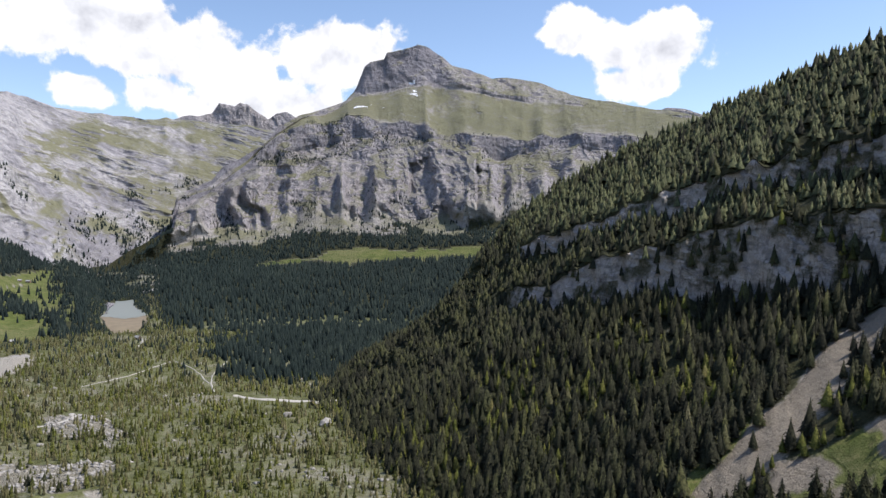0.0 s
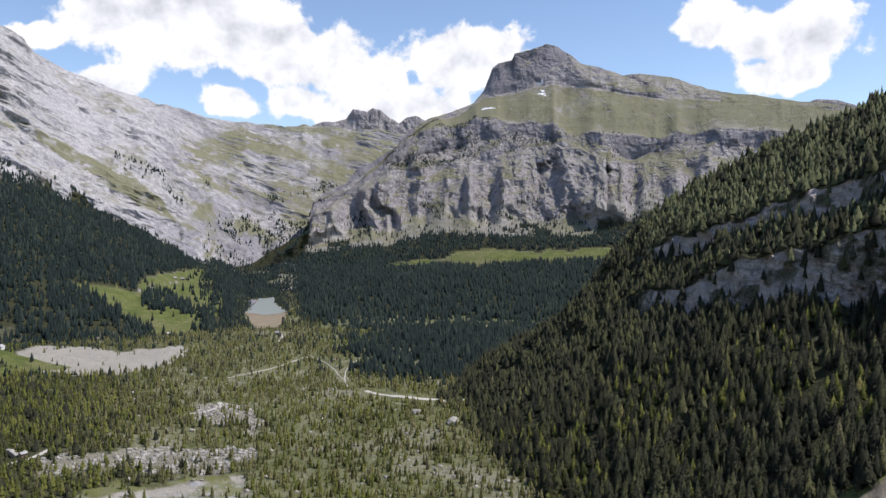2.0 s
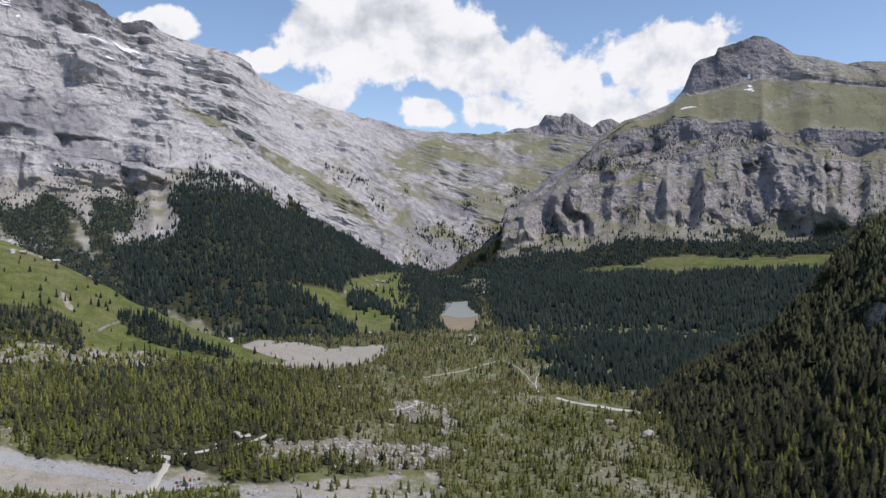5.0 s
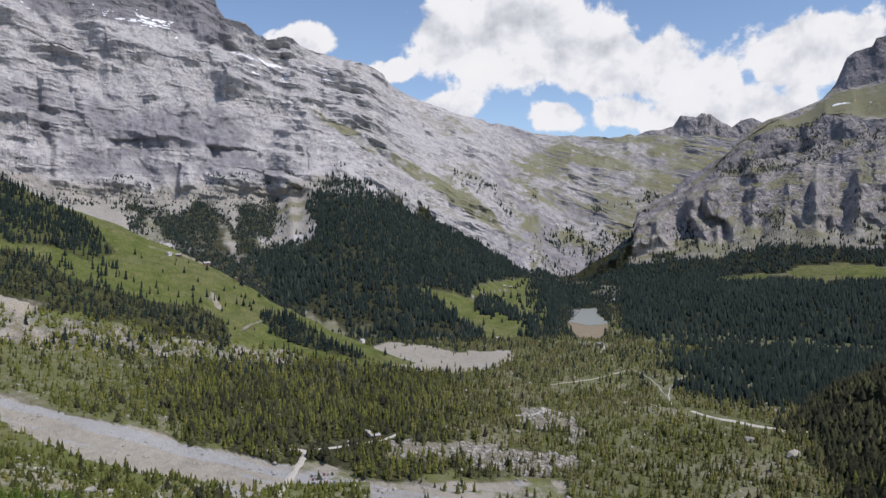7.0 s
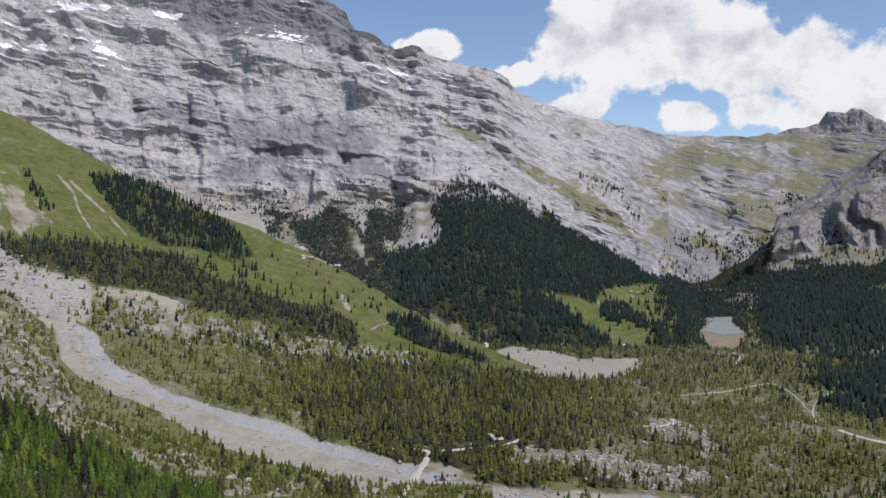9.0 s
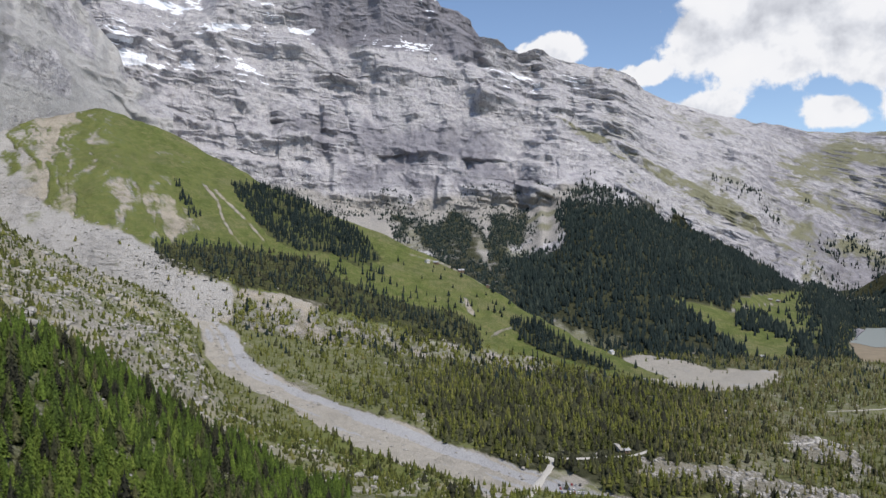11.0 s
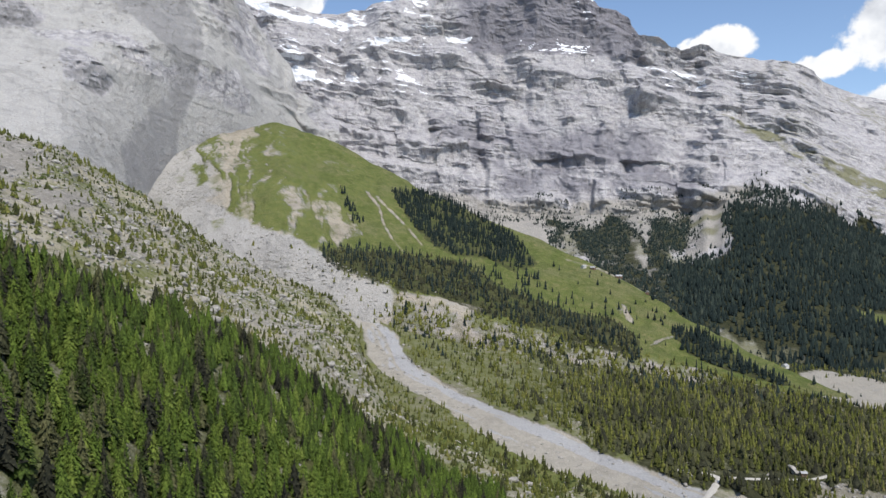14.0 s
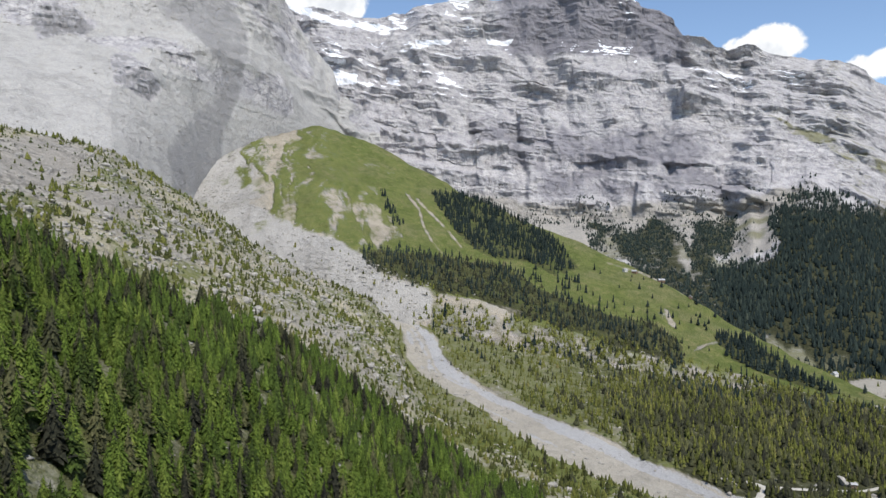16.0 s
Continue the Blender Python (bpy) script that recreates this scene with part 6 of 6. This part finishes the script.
# ---- tracks ----
def ribbon(name, pts, width, label):
    bm = bmesh.new()
    dense = []
    for (x0, y0), (x1, y1) in zip(pts, pts[1:]):
        k = max(2, int(math.hypot(x1 - x0, y1 - y0) / 4))
        dense += [(x0 + (x1 - x0) * i / k, y0 + (y1 - y0) * i / k) for i in range(k)]
    dense.append(pts[-1])
    a = np.array(dense)
    for _ in range(4):
        a[1:-1] = (a[:-2] + 2 * a[1:-1] + a[2:]) / 4
    d = np.gradient(a, axis=0)
    d /= np.linalg.norm(d, axis=1, keepdims=True) + 1e-9
    side = np.stack([-d[:, 1], d[:, 0]], -1) * (width / 2 * (1 + 0.5 * fbm(a[:, 0] / 14, a[:, 1] / 14, a[:, 0] * 0, 3, 91)))[:, None]
    rows_ = []
    for f in (-1, -0.4, 0.4, 1):
        q = a + side * f
        z = ground_height(q[:, 0], q[:, 1]) + (0.5 if abs(f) < 0.9 else 0.1)
        rows_.append([bm.verts.new((x, y, h)) for (x, y), h in zip(q, z)])
    for r0, r1 in zip(rows_, rows_[1:]):
        for i in range(len(a) - 1):
            bm.faces.new((r0[i], r0[i + 1], r1[i + 1], r1[i]))
    bmesh.ops.recalc_face_normals(bm, faces=bm.faces)
    me = bpy.data.meshes.new(name)
    bm.to_mesh(me), bm.free()
    me.materials.append(MAT_TRACK)
    return tagged(new(name, me), label, "track", kind="structure")


for i, pts in enumerate(ROADS):
    ribbon("track_%d" % (i + 1), pts, (6.0, 4.5, 4.5, 6.0, 1.6, 1.4, 3.0)[i], "pale gravel track through the valley")


# ---- huts and cars ----
MAT_TIMBER = plain_material("weathered_timber", (0.14, 0.09, 0.055), (0.25, 0.18, 0.12), 1.5, 0.85)
MAT_SLATE = plain_material("grey_roof", (0.30, 0.30, 0.31), (0.45, 0.45, 0.46), 1.0, 0.7)
MAT_PLASTER = plain_material("pale_plaster", (0.62, 0.60, 0.55), (0.72, 0.70, 0.66), 1.0, 0.9)
MAT_DARK = plain_material("dark_opening", (0.03, 0.03, 0.03), (0.05, 0.05, 0.05), 1.0, 0.5)
MAT_TYRE = plain_material("tyre_rubber", (0.02, 0.02, 0.02), (0.035, 0.035, 0.035), 5.0, 0.9)
PAINTS = [plain_material("car_paint_" + k, c, tuple(0.9 * v for v in c), 1.0, 0.25) for k, c in
          (("white", (0.75, 0.75, 0.75)), ("silver", (0.45, 0.46, 0.48)), ("black", (0.03, 0.03, 0.035)), ("red", (0.35, 0.03, 0.03)), ("blue", (0.05, 0.09, 0.25)))]


def box(x0, x1, y0, y1, z0, z1, bevel=0.0):
    bm = bmesh.new()
    bmesh.ops.create_cube(bm, size=1.0)
    for v in bm.verts:
        v.co = Vector((x0 + (v.co.x + 0.5) * (x1 - x0), y0 + (v.co.y + 0.5) * (y1 - y0), z0 + (v.co.z + 0.5) * (z1 - z0)))
    if bevel:
        bmesh.ops.bevel(bm, geom=bm.edges[:], offset=bevel, segments=2, affect="EDGES")
    return bm


def hut(place, turn, long, wide, wall, label):
    """A gabled mountain hut: walls, two roof slopes, door, windows."""
    root = tagged(new("hut"), label, "hut", "mountain huts")
    high = 2.6
    bm = box(-long / 2, long / 2, -wide / 2, wide / 2, -1.5, high)
    top = [v for v in bm.verts if v.co.z > high - 0.1]
    for sx in (-1, 1):
        ends = [v for v in top if v.co.x * sx > 0]
        ridge_v = bm.verts.new((sx * long / 2, 0, high + wide * 0.36))
        bm.faces.new((ends[0], ends[1], ridge_v))
    part("wall", bm, wall, root)
    for sy in (-1, 1):
        bm = box(-long / 2 - 0.5, long / 2 + 0.5, 0, wide / 2 * 1.22 + 0.3, 0, 0.18)
        ob = part("roof", bm, MAT_SLATE, root, "grey sheet roof slope")
        ob.matrix_local = Matrix.Translation((0, 0, high + wide * 0.36 + 0.05)) @ Matrix.Rotation(0 if sy > 0 else math.pi, 4, "Z") @ Matrix.Rotation(-math.atan(0.72), 4, "X")
    part("door", box(-0.5, 0.5, -wide / 2 - 0.05, -wide / 2 + 0.02, 0, 2.0), MAT_DARK, root, "dark wooden door")
    for x in (-long * 0.3, long * 0.3):
        part("window", box(x - 0.45, x + 0.45, -wide / 2 - 0.05, -wide / 2 + 0.02, 1.0, 1.9), MAT_DARK, root)
    part("chimney", box(long * 0.2, long * 0.2 + 0.6, 0.3, 0.9, high, high + wide * 0.36 + 0.9), MAT_PLASTER, root)
    root.matrix_world = Matrix.Translation(place) @ Matrix.Rotation(radians(turn), 4, "Z")
    return root


def sheet_spot(sheet, b, e):
    """The place of a sheet that is seen on that bearing and rise."""
    cost = np.hypot(sheet.B - b, sheet.E - e) + sheet.r * 2e-6
    return Vector(sheet.P[np.unravel_index(np.argmin(cost), cost.shape)])


def ground_spot(b, e):
    x, y = on_ground(b, e)
    return Vector((x, y, float(ground_height(np.array(x), np.array(y)))))


for k, (b, e) in enumerate(HUTS):
    spot = ground_spot(b, e) if k == 8 else sheet_spot(Bw if k in (4, 5, 6) else C, b, e)
    pale = k in (2, 7)
    hut(spot + Vector((0, 0, 0.8)), 30 + 37 * k, (9, 11, 8, 8, 10, 8, 9, 11, 10)[k], (6.5, 7, 6, 6, 7, 6, 6.5, 7.5, 7)[k], MAT_PLASTER if pale else MAT_TIMBER,
        "small pale-walled mountain hut with grey roof" if pale else "small dark timber mountain hut with grey roof")
hut(ground_spot(*SHEDS[1]) + Vector((0, 0, 0.3)), 60, 4.6, 3.6, MAT_TIMBER, "small timber shed beside the gravel track")
great_block(SHEDS[0][0], SHEDS[0][1], 4.2, 11)


def car(paint, label):
    """A parked car: body, cabin, lamps, four wheels with rims."""
    root = tagged(new("car"), label, "car", "parked cars")
    bm = box(-2.1, 2.1, -0.86, 0.86, 0.32, 0.95, 0.12)
    part("body", bm, paint, root)
    bm = box(-1.5, 1.05, -0.78, 0.78, 0.93, 1.48, 0.06)
    for v in bm.verts:
        if v.co.z > 1.2:
            v.co.x *= 0.72
            v.co.y *= 0.86
    part("cabin", bm, MAT_DARK, root, "dark glazed cabin")
    part("roof", box(-0.95, 0.62, -0.62, 0.62, 1.47, 1.53, 0.02), paint, root)
    for x in (-1.3, 1.3):
        for y in (-0.8, 0.8):
            bm = bmesh.new()
            bmesh.ops.create_cone(bm, cap_ends=True, segments=14, radius1=0.32, radius2=0.32, depth=0.2, matrix=Matrix.Translation((x, y, 0.32)) @ Matrix.Rotation(math.pi / 2, 4, "X"))
            wheel = part("wheel", bm, MAT_TYRE, root)
            bm = bmesh.new()
            bmesh.ops.create_cone(bm, cap_ends=True, segments=10, radius1=0.19, radius2=0.17, depth=0.22, matrix=Matrix.Translation((x, y * 1.01, 0.32)) @ Matrix.Rotation(math.pi / 2, 4, "X"))
            part("rim", bm, MAT_SLATE, wheel)
    return root


def floor_top(x, y):
    """Height of the built floor, with the dip of the river bed, at a place."""
    i = int(np.argmin(np.hypot(floor.P[..., 0] - x, floor.P[..., 1] - y)))
    return float(floor.P[..., 2].ravel()[i]) + 0.05


NAMES = ("white", "silver", "black", "red", "dark blue")
park = [ground_spot(*p) for p in PARKING]
mid_p = sum(park, Vector()) / len(park) + Vector((0, 6, 0))
across = (park[1] - park[0]).normalized()
deep = Vector((-across.y, across.x, 0))
cars = {}
seat = random.Random(5)
for row in range(3):
    for k in range(6):
        if seat.random() < 0.22:
            continue
        q = mid_p + across * (k - 2.5) * 3.4 + deep * (row - 1) * 9.0
        z = floor_top(q.x, q.y)
        where = Matrix.Translation((q.x, q.y, z)) @ Matrix.Rotation(math.atan2(deep.y, deep.x) + seat.uniform(-0.1, 0.1), 4, "Z")
        c = seat.randrange(5)
        if c in cars:
            copy_thing(cars[c], where)
        else:
            cars[c] = car(PAINTS[c], NAMES[c] + " car parked on the gravel flat")
            cars[c].matrix_world = where
for k, (b, e) in enumerate(CARS_LOW):
    q = ground_spot(b, e)
    z = float(floor_top(q.x, q.y))
    copy_thing(cars[sorted(cars)[k % len(cars)]], Matrix.Translation((q.x, q.y, z)) @ Matrix.Rotation(0.9 + 0.1 * k, 4, "Z"))
